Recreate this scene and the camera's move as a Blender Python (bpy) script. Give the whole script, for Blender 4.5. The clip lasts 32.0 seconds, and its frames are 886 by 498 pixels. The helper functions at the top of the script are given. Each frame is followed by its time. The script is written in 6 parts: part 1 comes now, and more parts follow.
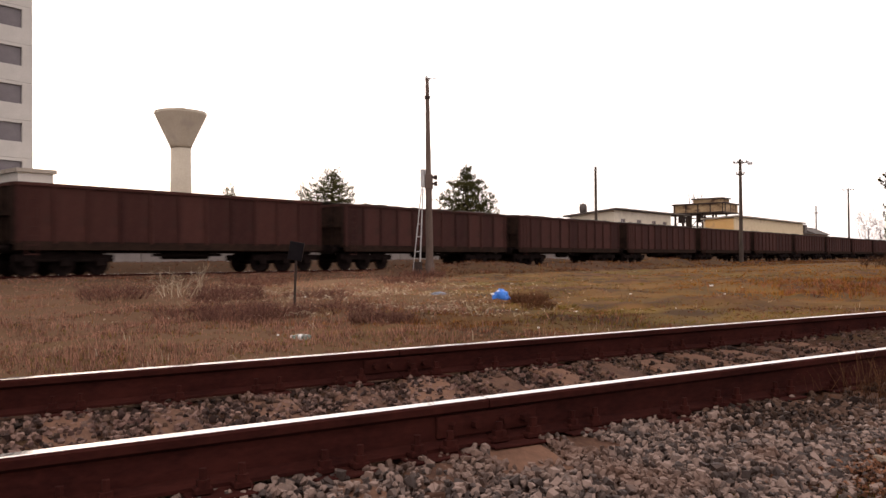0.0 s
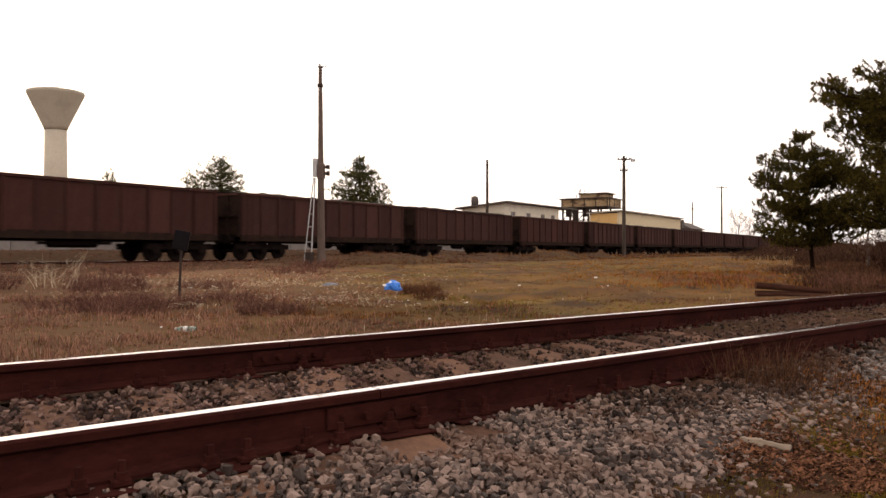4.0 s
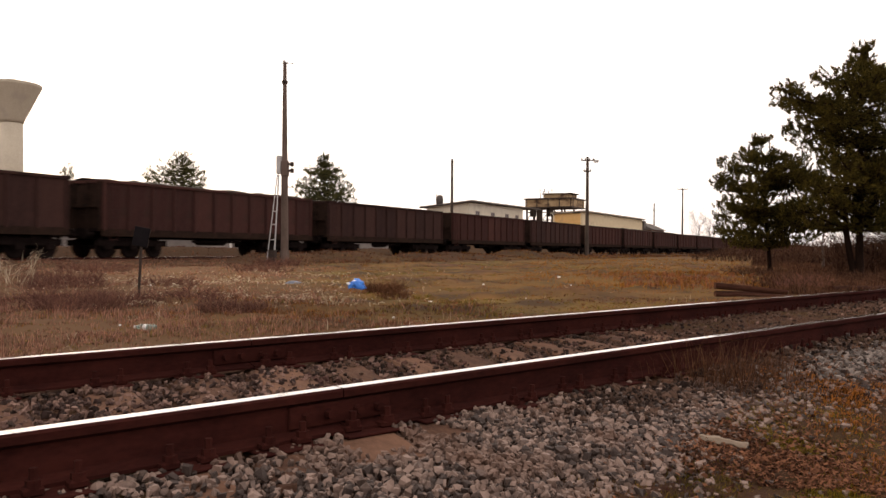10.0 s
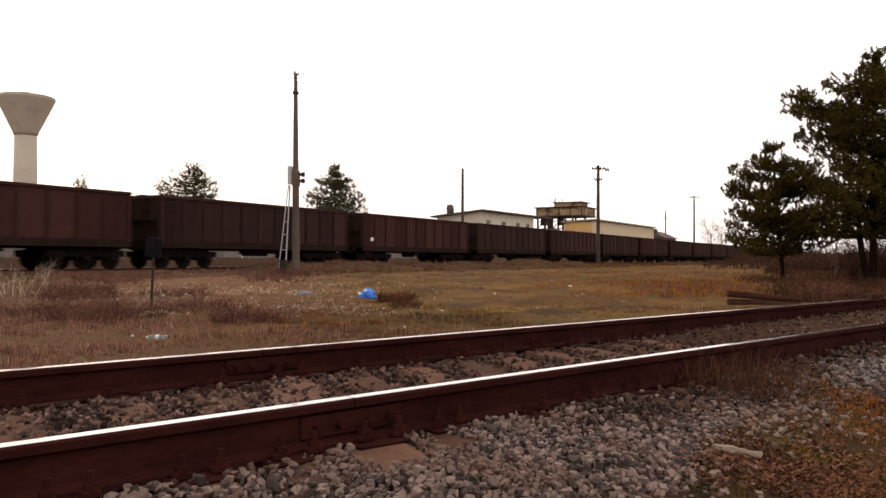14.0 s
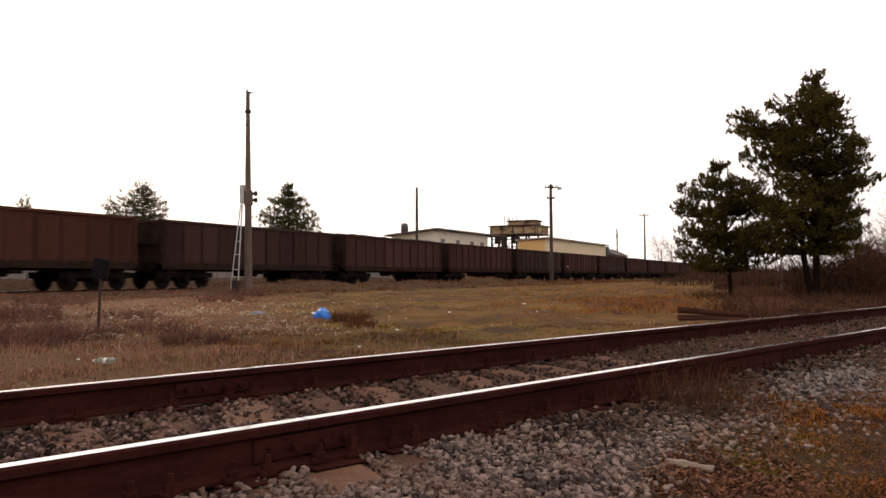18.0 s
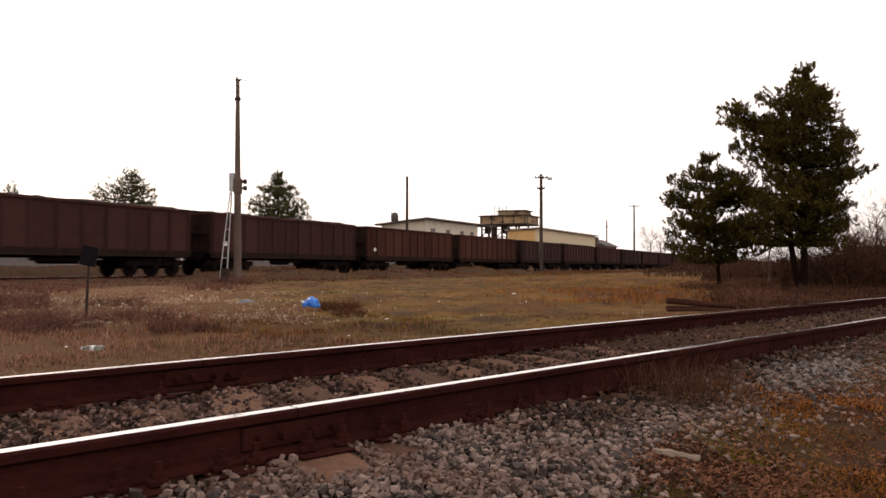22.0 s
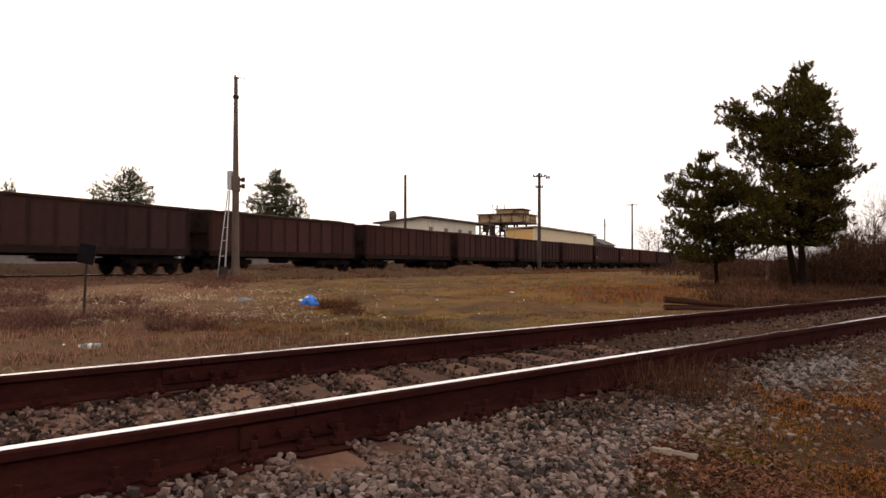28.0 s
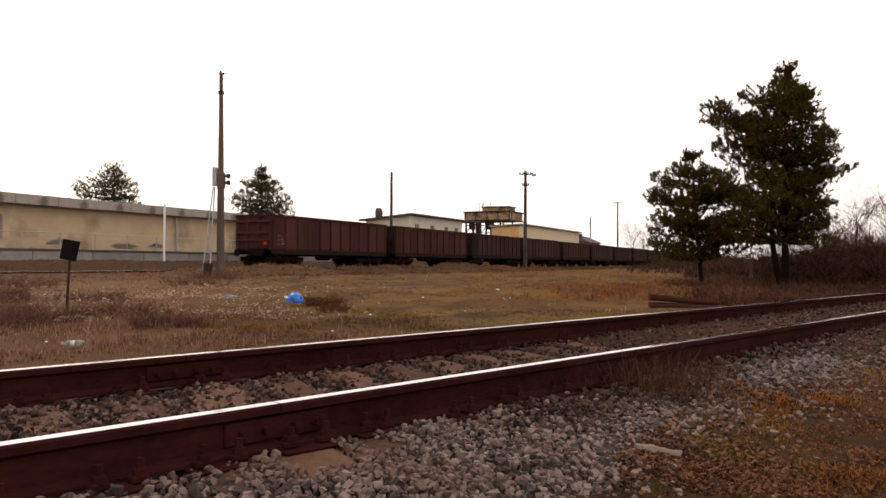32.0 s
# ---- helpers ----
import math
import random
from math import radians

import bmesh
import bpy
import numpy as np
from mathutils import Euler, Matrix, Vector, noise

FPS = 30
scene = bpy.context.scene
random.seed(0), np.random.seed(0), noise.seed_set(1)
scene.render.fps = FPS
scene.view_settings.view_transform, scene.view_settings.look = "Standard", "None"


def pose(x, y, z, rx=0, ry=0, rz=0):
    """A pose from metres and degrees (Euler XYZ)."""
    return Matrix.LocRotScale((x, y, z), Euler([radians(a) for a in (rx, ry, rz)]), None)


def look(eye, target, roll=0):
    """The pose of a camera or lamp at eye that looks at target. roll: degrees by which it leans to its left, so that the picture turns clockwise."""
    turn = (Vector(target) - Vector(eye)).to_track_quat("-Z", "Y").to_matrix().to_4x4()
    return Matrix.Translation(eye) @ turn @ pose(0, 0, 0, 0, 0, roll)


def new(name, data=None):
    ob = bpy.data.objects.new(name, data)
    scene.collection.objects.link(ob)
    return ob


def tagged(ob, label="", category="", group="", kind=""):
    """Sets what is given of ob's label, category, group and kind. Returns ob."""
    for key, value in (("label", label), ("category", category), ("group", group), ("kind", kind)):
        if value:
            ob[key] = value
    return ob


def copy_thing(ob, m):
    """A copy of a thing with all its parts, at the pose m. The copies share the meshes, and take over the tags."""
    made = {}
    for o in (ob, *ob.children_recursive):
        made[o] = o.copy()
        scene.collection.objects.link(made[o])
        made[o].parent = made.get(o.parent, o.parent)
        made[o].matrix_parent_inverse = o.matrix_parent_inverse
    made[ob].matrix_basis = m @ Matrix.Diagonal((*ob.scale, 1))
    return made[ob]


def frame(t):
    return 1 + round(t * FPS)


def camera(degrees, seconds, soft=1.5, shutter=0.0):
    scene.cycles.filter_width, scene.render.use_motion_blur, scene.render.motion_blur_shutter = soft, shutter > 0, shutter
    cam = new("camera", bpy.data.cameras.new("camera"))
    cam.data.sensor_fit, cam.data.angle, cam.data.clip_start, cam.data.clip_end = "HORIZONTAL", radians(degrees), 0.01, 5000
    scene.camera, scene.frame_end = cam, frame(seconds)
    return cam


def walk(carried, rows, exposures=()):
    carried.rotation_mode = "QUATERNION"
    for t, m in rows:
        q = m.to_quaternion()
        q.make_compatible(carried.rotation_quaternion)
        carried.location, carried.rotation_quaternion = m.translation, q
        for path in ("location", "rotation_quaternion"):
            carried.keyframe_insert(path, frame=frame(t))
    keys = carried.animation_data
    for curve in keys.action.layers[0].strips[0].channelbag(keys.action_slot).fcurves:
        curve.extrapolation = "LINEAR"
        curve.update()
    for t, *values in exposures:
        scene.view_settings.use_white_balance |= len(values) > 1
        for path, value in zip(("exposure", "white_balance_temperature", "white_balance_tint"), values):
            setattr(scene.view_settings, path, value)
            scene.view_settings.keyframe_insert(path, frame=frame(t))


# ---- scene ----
cam = camera(58.5, 32.0, soft=1.5, shutter=0.5)

EYE = (0.0, 0.0, 0.73)
PATH = [
    (0.0, 14.74, 0.79, 0.47),
    (0.5, 14.96, 0.46, -0.16),
    (1.0, 14.63, 0.24, -0.51),
    (1.5, 13.26, 0.14, -0.08),
    (2.0, 11.50, 0.06, 0.18),
    (2.5, 9.70, 0.06, -0.11),
    (3.0, 8.33, 0.06, -0.16),
    (3.5, 7.51, 0.10, -0.12),
    (5.5, 5.80, 0.04, 0.09),
    (6.0, 5.36, -0.09, -0.08),
    (6.5, 4.90, -0.22, -0.05),
    (7.0, 4.50, -0.27, -0.23),
    (7.5, 4.25, -0.23, -0.09),
    (8.0, 4.22, -0.17, -0.08),
    (8.5, 4.37, -0.10, -0.13),
    (9.0, 4.45, -0.05, -0.13),
    (9.5, 4.51, -0.04, -0.16),
    (10.0, 4.38, 0.04, -0.43),
    (10.5, 4.39, 0.36, -0.79),
    (11.0, 5.27, 0.48, -0.53),
    (11.5, 5.84, 0.47, -1.13),
    (12.0, 5.92, 0.38, -1.32),
    (12.5, 5.83, 0.29, -0.65),
    (13.0, 5.62, 0.36, -0.37),
    (13.5, 5.41, 0.49, -0.34),
    (14.0, 5.17, 0.71, -0.15),
    (14.5, 4.92, 1.15, 0.09),
    (16.5, 2.71, 2.17, 0.07),
    (17.0, 2.21, 2.19, 0.10),
    (17.5, 1.94, 2.13, 0.30),
    (18.0, 1.89, 2.06, 0.30),
    (18.5, 1.81, 1.92, 0.04),
    (19.0, 1.73, 1.80, 0.17),
    (19.5, 1.60, 1.74, 0.07),
    (20.0, 1.49, 1.71, 0.06),
    (20.5, 1.38, 1.63, 0.14),
    (21.0, 1.29, 1.52, 0.21),
    (21.5, 1.20, 1.42, 0.09),
    (22.0, 1.15, 1.30, -0.07),
    (22.5, 1.04, 1.15, -0.23),
    (23.0, 0.94, 1.08, -0.26),
    (23.5, 0.85, 1.04, -0.22),
    (24.0, 0.88, 1.07, -0.10),
    (24.5, 0.93, 1.12, 0.11),
    (25.0, 0.89, 1.20, 0.24),
    (25.5, 0.92, 1.26, 0.16),
    (27.5, 1.02, 1.21, -0.23),
    (28.0, 1.01, 1.19, -0.16),
    (28.5, 0.99, 1.19, -0.09),
    (29.0, 0.97, 1.23, -0.14),
    (29.5, 0.98, 1.31, -0.13),
    (30.0, 0.95, 1.33, -0.50),
    (30.5, 0.87, 1.30, -0.62),
    (31.0, 0.76, 1.21, -0.37),
    (31.5, 0.58, 1.12, -0.34),
    (32.0, -0.00, 1.00, -0.30),
]
walk(cam, [(t, pose(*EYE, 90 + pitch, roll, yaw)) for t, yaw, pitch, roll in PATH], exposures=((0.0, 0.18, 6750, 19), (3.5, 0.14, 7000, 16), (8.0, 0.14, 7050, 16), (12.0, 0.03, 6850, 16), (18.0, -0.08, 6750, 16), (32.0, -0.10, 6750, 15)))

# bearings (degrees clockwise from the y axis) of the near track and of the line with the train
NEAR_TRACK = pose(0, 0, 0, 0, 0, 90 - 43.0)
FAR_TRACK = pose(0, 0, 0, 0, 0, 90 - 24.5)
RAIL_TOP = 0.25
LINE_Y = 30.8

# ---- light ----
SUN_BEARING, SUN_HEIGHT = -48.0, 24.0
world = bpy.data.worlds.new("sky")
scene.world = world
world.use_nodes = True
wn = world.node_tree
wn.nodes.clear()
sky = wn.nodes.new("ShaderNodeTexSky")
sky.sky_type = "NISHITA"
sky.sun_disc = False
sky.sun_elevation = radians(SUN_HEIGHT)
sky.sun_rotation = radians(SUN_BEARING)
sky.air_density, sky.dust_density, sky.ozone_density, sky.altitude = 1.0, 4.0, 1.0, 100
haze = wn.nodes.new("ShaderNodeMixRGB")
haze.inputs[0].default_value = 0.8
haze.inputs[2].default_value = (13.0, 12.2, 11.5, 1)
wn.links.new(sky.outputs[0], haze.inputs[1])
back = wn.nodes.new("ShaderNodeBackground")
back.inputs[1].default_value = 0.12
wout = wn.nodes.new("ShaderNodeOutputWorld")
wn.links.new(haze.outputs[0], back.inputs[0])
wn.links.new(back.outputs[0], wout.inputs[0])

sun_data = bpy.data.lights.new("sun", "SUN")
sun_data.energy, sun_data.angle, sun_data.color = 3.2, radians(2.0), (1.0, 0.80, 0.56)
sun = new("sun", sun_data)
sb, sh = radians(SUN_BEARING), radians(SUN_HEIGHT)
sun.matrix_world = look((math.sin(sb) * 200 * math.cos(sh), math.cos(sb) * 200 * math.cos(sh), 200 * math.sin(sh)), (0, 0, 0))


# ---- materials ----
def surface(name, low, high, scale=4.0, rough=0.8, bump=0.3, metal=0.0, fine=40.0, stain=None, stain_at=0.55,
            stain_scale=1.2, island=0.0, stretch=(1, 1, 1), each=0.0, see=0.0, bump_size=0.02, spec=0.3):
    m = bpy.data.materials.new(name)
    m.use_nodes = True
    t = m.node_tree
    t.nodes.clear()
    N, L = t.nodes.new, t.links.new
    out, bs = N("ShaderNodeOutputMaterial"), N("ShaderNodeBsdfPrincipled")
    L(bs.outputs[0], out.inputs[0])
    co, mp = N("ShaderNodeTexCoord"), N("ShaderNodeMapping")
    mp.inputs["Scale"].default_value = stretch
    L(co.outputs["Object"], mp.inputs[0])
    n1, n2 = N("ShaderNodeTexNoise"), N("ShaderNodeTexNoise")
    for n, s in ((n1, scale), (n2, fine)):
        n.inputs["Scale"].default_value, n.inputs["Detail"].default_value = s, 5
        n.inputs["Roughness"].default_value = 0.62
        L(mp.outputs[0], n.inputs["Vector"])
    add = N("ShaderNodeMath")
    add.operation = "MULTIPLY_ADD"
    add.inputs[1].default_value, add.inputs[2].default_value = 0.4, 0.0
    L(n2.outputs[0], add.inputs[0])
    mul = N("ShaderNodeMath")
    mul.operation = "MULTIPLY_ADD"
    mul.inputs[1].default_value = 0.6
    L(n1.outputs[0], mul.inputs[0])
    L(add.outputs[0], mul.inputs[2])
    value = mul.outputs[0]
    for amount, node, socket in ((island, "ShaderNodeNewGeometry", "Random Per Island"), (each, "ShaderNodeObjectInfo", "Random")):
        if amount:
            g = N(node)
            a = N("ShaderNodeMath")
            a.operation = "MULTIPLY_ADD"
            a.inputs[1].default_value = amount
            L(g.outputs[socket], a.inputs[0])
            c = N("ShaderNodeMath")
            c.operation = "SUBTRACT"
            L(value, a.inputs[2])
            L(a.outputs[0], c.inputs[0])
            c.inputs[1].default_value = amount / 2
            value = c.outputs[0]
    ramp = N("ShaderNodeValToRGB")
    ramp.color_ramp.elements[0].position, ramp.color_ramp.elements[1].position = 0.34, 0.66
    ramp.color_ramp.elements[0].color, ramp.color_ramp.elements[1].color = (*low, 1), (*high, 1)
    L(value, ramp.inputs[0])
    colour = ramp.outputs[0]
    if stain:
        n3 = N("ShaderNodeTexNoise")
        n3.inputs["Scale"].default_value, n3.inputs["Detail"].default_value = stain_scale, 6
        L(mp.outputs[0], n3.inputs["Vector"])
        r = N("ShaderNodeValToRGB")
        r.color_ramp.elements[0].position, r.color_ramp.elements[1].position = stain_at, stain_at + 0.14
        L(n3.outputs[0], r.inputs[0])
        mx = N("ShaderNodeMixRGB")
        mx.inputs[2].default_value = (*stain, 1)
        L(r.outputs[0], mx.inputs[0])
        L(colour, mx.inputs[1])
        colour = mx.outputs[0]
    L(colour, bs.inputs["Base Color"])
    bs.inputs["Roughness"].default_value, bs.inputs["Metallic"].default_value = rough, metal
    bs.inputs["Specular IOR Level"].default_value = spec
    if see:
        bs.inputs["Transmission Weight"].default_value = see
    if bump:
        b = N("ShaderNodeBump")
        b.inputs["Strength"].default_value, b.inputs["Distance"].default_value = bump, bump_size
        L(value, b.inputs["Height"])
        L(b.outputs[0], bs.inputs["Normal"])
    return m


def leafy(name, low, high, light=0.35, scale=0.7, island=0.5):
    """Blades, needles and dry stalks: part of the light passes through."""
    m = surface(name, low, high, scale=scale, rough=0.9, bump=0, island=island, fine=3.0, spec=0.06)
    t = m.node_tree
    bs = next(n for n in t.nodes if n.type == "BSDF_PRINCIPLED")
    out = next(n for n in t.nodes if n.type == "OUTPUT_MATERIAL")
    tr, mix = t.nodes.new("ShaderNodeBsdfTranslucent"), t.nodes.new("ShaderNodeMixShader")
    mix.inputs[0].default_value = light
    t.links.new(bs.inputs["Base Color"].links[0].from_socket, tr.inputs[0])
    t.links.new(bs.outputs[0], mix.inputs[1])
    t.links.new(tr.outputs[0], mix.inputs[2])
    t.links.new(mix.outputs[0], out.inputs[0])
    return m


def meadow_material():
    """Moss, straw and bare soil in large patches, along the ground."""
    m = surface("meadow_soil", (0.048, 0.023, 0.014), (0.118, 0.058, 0.028), scale=1.6, fine=30, rough=1.0, spec=0.04, bump=0.35, bump_size=0.02)
    t = m.node_tree
    bs = next(n for n in t.nodes if n.type == "BSDF_PRINCIPLED")
    colour = bs.inputs["Base Color"].links[0].from_socket
    co = next(n for n in t.nodes if n.type == "TEX_COORD")
    for scale, at, tint in ((0.16, 0.48, (0.094, 0.066, 0.018)), (0.3, 0.54, (0.128, 0.068, 0.023)), (0.7, 0.53, (0.044, 0.027, 0.016))):
        n, r, mx = t.nodes.new("ShaderNodeTexNoise"), t.nodes.new("ShaderNodeValToRGB"), t.nodes.new("ShaderNodeMixRGB")
        n.inputs["Scale"].default_value, n.inputs["Detail"].default_value = scale, 6
        t.links.new(co.outputs["Object"], n.inputs["Vector"])
        r.color_ramp.elements[0].position, r.color_ramp.elements[1].position = at - 0.08, at + 0.11
        t.links.new(n.outputs[0], r.inputs[0])
        t.links.new(r.outputs[0], mx.inputs[0])
        t.links.new(colour, mx.inputs[1])
        mx.inputs[2].default_value = (*tint, 1)
        colour = mx.outputs[0]
    # mauve-brown soil where the stems stand, darker brown towards the goods line
    for axis, low, high, tint in (((-1.0, -0.25, 0.0), -0.6, 2.4, (0.112, 0.064, 0.038)), ((-0.910, 0.4147, 0.0), 19.5, 25.5, (0.060, 0.035, 0.021))):
        dot, span, mx = t.nodes.new("ShaderNodeVectorMath"), t.nodes.new("ShaderNodeMapRange"), t.nodes.new("ShaderNodeMixRGB")
        wave, blur = t.nodes.new("ShaderNodeTexNoise"), t.nodes.new("ShaderNodeMath")
        dot.operation, dot.inputs[1].default_value = "DOT_PRODUCT", axis
        t.links.new(co.outputs["Object"], dot.inputs[0])
        wave.inputs["Scale"].default_value, wave.inputs["Detail"].default_value = 0.45, 5
        t.links.new(co.outputs["Object"], wave.inputs["Vector"])
        blur.operation, blur.inputs[1].default_value = "MULTIPLY_ADD", 5.0
        t.links.new(wave.outputs[0], blur.inputs[0])
        t.links.new(dot.outputs["Value"], blur.inputs[2])
        span.inputs["From Min"].default_value, span.inputs["From Max"].default_value = low + 2.5, high + 2.5
        span.inputs["To Max"].default_value = 0.85
        t.links.new(blur.outputs[0], span.inputs["Value"])
        t.links.new(span.outputs[0], mx.inputs[0])
        t.links.new(colour, mx.inputs[1])
        mx.inputs[2].default_value = (*tint, 1)
        colour = mx.outputs[0]
    t.links.new(colour, bs.inputs["Base Color"])
    return m


SOIL = meadow_material()
BED_SOIL = surface("brown_track_dirt", (0.0220, 0.0113, 0.0079), (0.0792, 0.0405, 0.0264), scale=3, fine=60, rough=1.0, spec=0.03, bump=0.7, bump_size=0.03, stain=(0.046, 0.029, 0.014), stain_at=0.5, stain_scale=1.3)
DIRTY_STONE = surface("soiled_ballast_stone", (0.0155, 0.0092, 0.0071), (0.0903, 0.0537, 0.0386), scale=9, fine=60, rough=0.95, spec=0.15, bump=0.3, island=0.55)
STONE = surface("ballast_stone", (0.0312, 0.0187, 0.0147), (0.2055, 0.1402, 0.1136), scale=9, fine=60, rough=0.7, spec=0.35, bump=0.4, island=0.72, stain=(0.120, 0.066, 0.046), stain_at=0.53, stain_scale=2.6)
RUSTY_STONE = surface("rust_dusted_ballast_stone", (0.0260, 0.0133, 0.0106), (0.1900, 0.1159, 0.0924), scale=9, fine=60, rough=0.9, spec=0.25, bump=0.4, island=0.5, stain=(0.085, 0.040, 0.032), stain_at=0.5, stain_scale=1.5)
PALE_STONE = surface("pale_gravel", (0.0370, 0.0288, 0.0253), (0.1850, 0.1506, 0.1325), scale=9, fine=60, rough=0.85, bump=0.3, island=0.5)
RAIL_RUST = surface("rusty_rail_steel", (0.0162, 0.0047, 0.0042), (0.0456, 0.0125, 0.0097), scale=6, fine=70, rough=1.0, spec=0.04, bump=0.3, stretch=(0.4, 1, 1))
RAIL_HEAD = surface("worn_rail_head", (0.62, 0.60, 0.58), (0.80, 0.78, 0.76), scale=8, fine=90, rough=0.14, bump=0.02, metal=1.0, stretch=(0.1, 1, 1))
SLEEPER = surface("weathered_sleeper", (0.0514, 0.0257, 0.0172), (0.1580, 0.0840, 0.0543), scale=5, fine=50, rough=0.95, spec=0.1, bump=0.5, stretch=(1, 0.25, 1), each=0.25)
OLD_WOOD = surface("old_dark_timber", (0.0148, 0.0065, 0.0049), (0.0636, 0.0272, 0.0175), scale=4, fine=40, rough=1.0, spec=0.04, bump=0.6, stretch=(0.25, 1, 1), each=0.2)
PLANK = surface("grey_weathered_plank", (0.1495, 0.1150, 0.0862), (0.3220, 0.2530, 0.1898), scale=4, fine=40, rough=0.95, bump=0.5, stretch=(0.2, 1, 1))
WAGON_RED = surface("red_oxide_wagon_paint", (0.0385, 0.0140, 0.0122), (0.0878, 0.0314, 0.0245), scale=1.1, fine=14, rough=0.95, spec=0.1, bump=0.2, stain=(0.045, 0.026, 0.02), stain_at=0.54, stain_scale=0.9, each=0.22, stretch=(1, 1, 0.35))
WAGON_RUST = surface("rust_brown_wagon_paint", (0.0290, 0.0117, 0.0106), (0.0640, 0.0255, 0.0210), scale=1.1, fine=14, rough=0.95, spec=0.1, bump=0.2, stain=(0.035, 0.022, 0.018), stain_at=0.54, stain_scale=0.9, each=0.22, stretch=(1, 1, 0.35))
WAGON_BROWN = surface("brown_dirty_wagon_paint", (0.0279, 0.0123, 0.0114), (0.0668, 0.0277, 0.0235), scale=1.1, fine=14, rough=0.95, spec=0.1, bump=0.2, stain=(0.03, 0.02, 0.016), stain_at=0.52, stain_scale=0.9, each=0.22, stretch=(1, 1, 0.35))
WAGON_DARK = surface("sooty_wagon_paint", (0.0193, 0.0104, 0.0099), (0.0531, 0.0254, 0.0214), scale=1.1, fine=14, rough=0.95, spec=0.1, bump=0.2, stain=(0.10, 0.05, 0.03), stain_at=0.6, stain_scale=0.8, each=0.22, stretch=(1, 1, 0.35))
WAGON_ORANGE = surface("faded_orange_wagon_paint", (0.0345, 0.0129, 0.0099), (0.0788, 0.0297, 0.0205), scale=1.1, fine=14, rough=0.95, spec=0.1, bump=0.2, stain=(0.06, 0.028, 0.018), stain_at=0.55, stain_scale=0.9, each=0.22, stretch=(1, 1, 0.35))
# near-black for ends and sills; the ends' gap shade is in this colour
END_SILL_DARK = surface("sooty_end_panel", (0.010, 0.007, 0.006), (0.035, 0.020, 0.015), scale=2, fine=12, rough=1.0, spec=0.03, bump=0.2)
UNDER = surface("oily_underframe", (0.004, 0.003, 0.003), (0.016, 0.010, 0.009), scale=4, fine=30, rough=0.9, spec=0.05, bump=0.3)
RED_LENS = surface("red_lamp_lens", (0.45, 0.02, 0.012), (0.7, 0.05, 0.025), scale=8, rough=0.25, bump=0)
COAL = surface("dark_load", (0.02, 0.018, 0.016), (0.07, 0.06, 0.05), scale=5, fine=30, rough=0.95, bump=0.8)
MARK = surface("faded_white_paint", (0.13, 0.10, 0.085), (0.26, 0.22, 0.19), scale=6, fine=30, rough=0.8, bump=0)
TOWER_CONCRETE = surface("pale_tower_concrete", (0.3800, 0.3312, 0.2666), (0.4750, 0.4232, 0.3440), scale=0.25, fine=3, rough=0.9, bump=0.05, stain=(0.34, 0.30, 0.26), stain_at=0.6, stain_scale=0.2)
PEELED = surface("bare_grey_render", (0.25, 0.205, 0.155), (0.36, 0.30, 0.23), scale=2, fine=20, rough=0.95, bump=0.3)
BANK_CONCRETE = surface("grey_bank_concrete", (0.20, 0.175, 0.165), (0.33, 0.295, 0.28), scale=1.2, fine=20, rough=0.9, bump=0.3, stain=(0.13, 0.105, 0.095), stain_at=0.56, each=0.15)
CONCRETE = surface("weathered_concrete", (0.20, 0.165, 0.135), (0.38, 0.33, 0.28), scale=1.6, fine=30, rough=0.9, bump=0.3, stain=(0.15, 0.12, 0.10), stain_at=0.58)
POLE_CONCRETE = surface("brown_stained_concrete", (0.0649, 0.0449, 0.0365), (0.1417, 0.1011, 0.0842), scale=1.6, fine=30, rough=0.9, bump=0.3, stretch=(1, 1, 0.3))
TAR_WOOD = surface("tarred_pole_wood", (0.03, 0.022, 0.018), (0.08, 0.058, 0.045), scale=3, fine=30, rough=0.9, bump=0.3, stretch=(1, 1, 0.2))
YELLOW_WALL = surface("faded_yellow_plaster", (0.43, 0.32, 0.19), (0.56, 0.43, 0.27), scale=0.5, fine=12, rough=0.9, bump=0.1, stain=(0.28, 0.20, 0.13), stain_at=0.53, stain_scale=0.35)
CREAM_WALL = surface("warm_cream_plaster", (0.56, 0.45, 0.30), (0.66, 0.55, 0.38), scale=0.5, fine=12, rough=0.9, bump=0.1, stain=(0.42, 0.33, 0.23), stain_at=0.58, stain_scale=0.5)
PALE_WALL = surface("cream_plaster", (0.50, 0.45, 0.37), (0.64, 0.58, 0.48), scale=0.5, fine=12, rough=0.9, bump=0.1, stain=(0.40, 0.34, 0.27), stain_at=0.6, stain_scale=0.4)
DIRTY_OCHRE = surface("rust_streaked_ochre_steel", (0.17, 0.105, 0.055), (0.40, 0.29, 0.17), scale=0.7, fine=8, rough=0.9, bump=0.1, stain=(0.09, 0.05, 0.03), stain_at=0.5, stain_scale=0.6, stretch=(1, 1, 2))
OCHRE_WALL = surface("ochre_plaster", (0.5612, 0.3300, 0.1275), (0.7076, 0.4488, 0.1950), scale=0.5, fine=12, rough=0.9, bump=0.1, stain=(0.4, 0.26, 0.15), stain_at=0.58, stain_scale=0.5)
ROOF_EDGE = surface("grey_roof_concrete", (0.22, 0.19, 0.16), (0.40, 0.36, 0.31), scale=0.8, fine=12, rough=0.9, bump=0.2, stain=(0.14, 0.12, 0.1), stain_at=0.56, stain_scale=0.8)
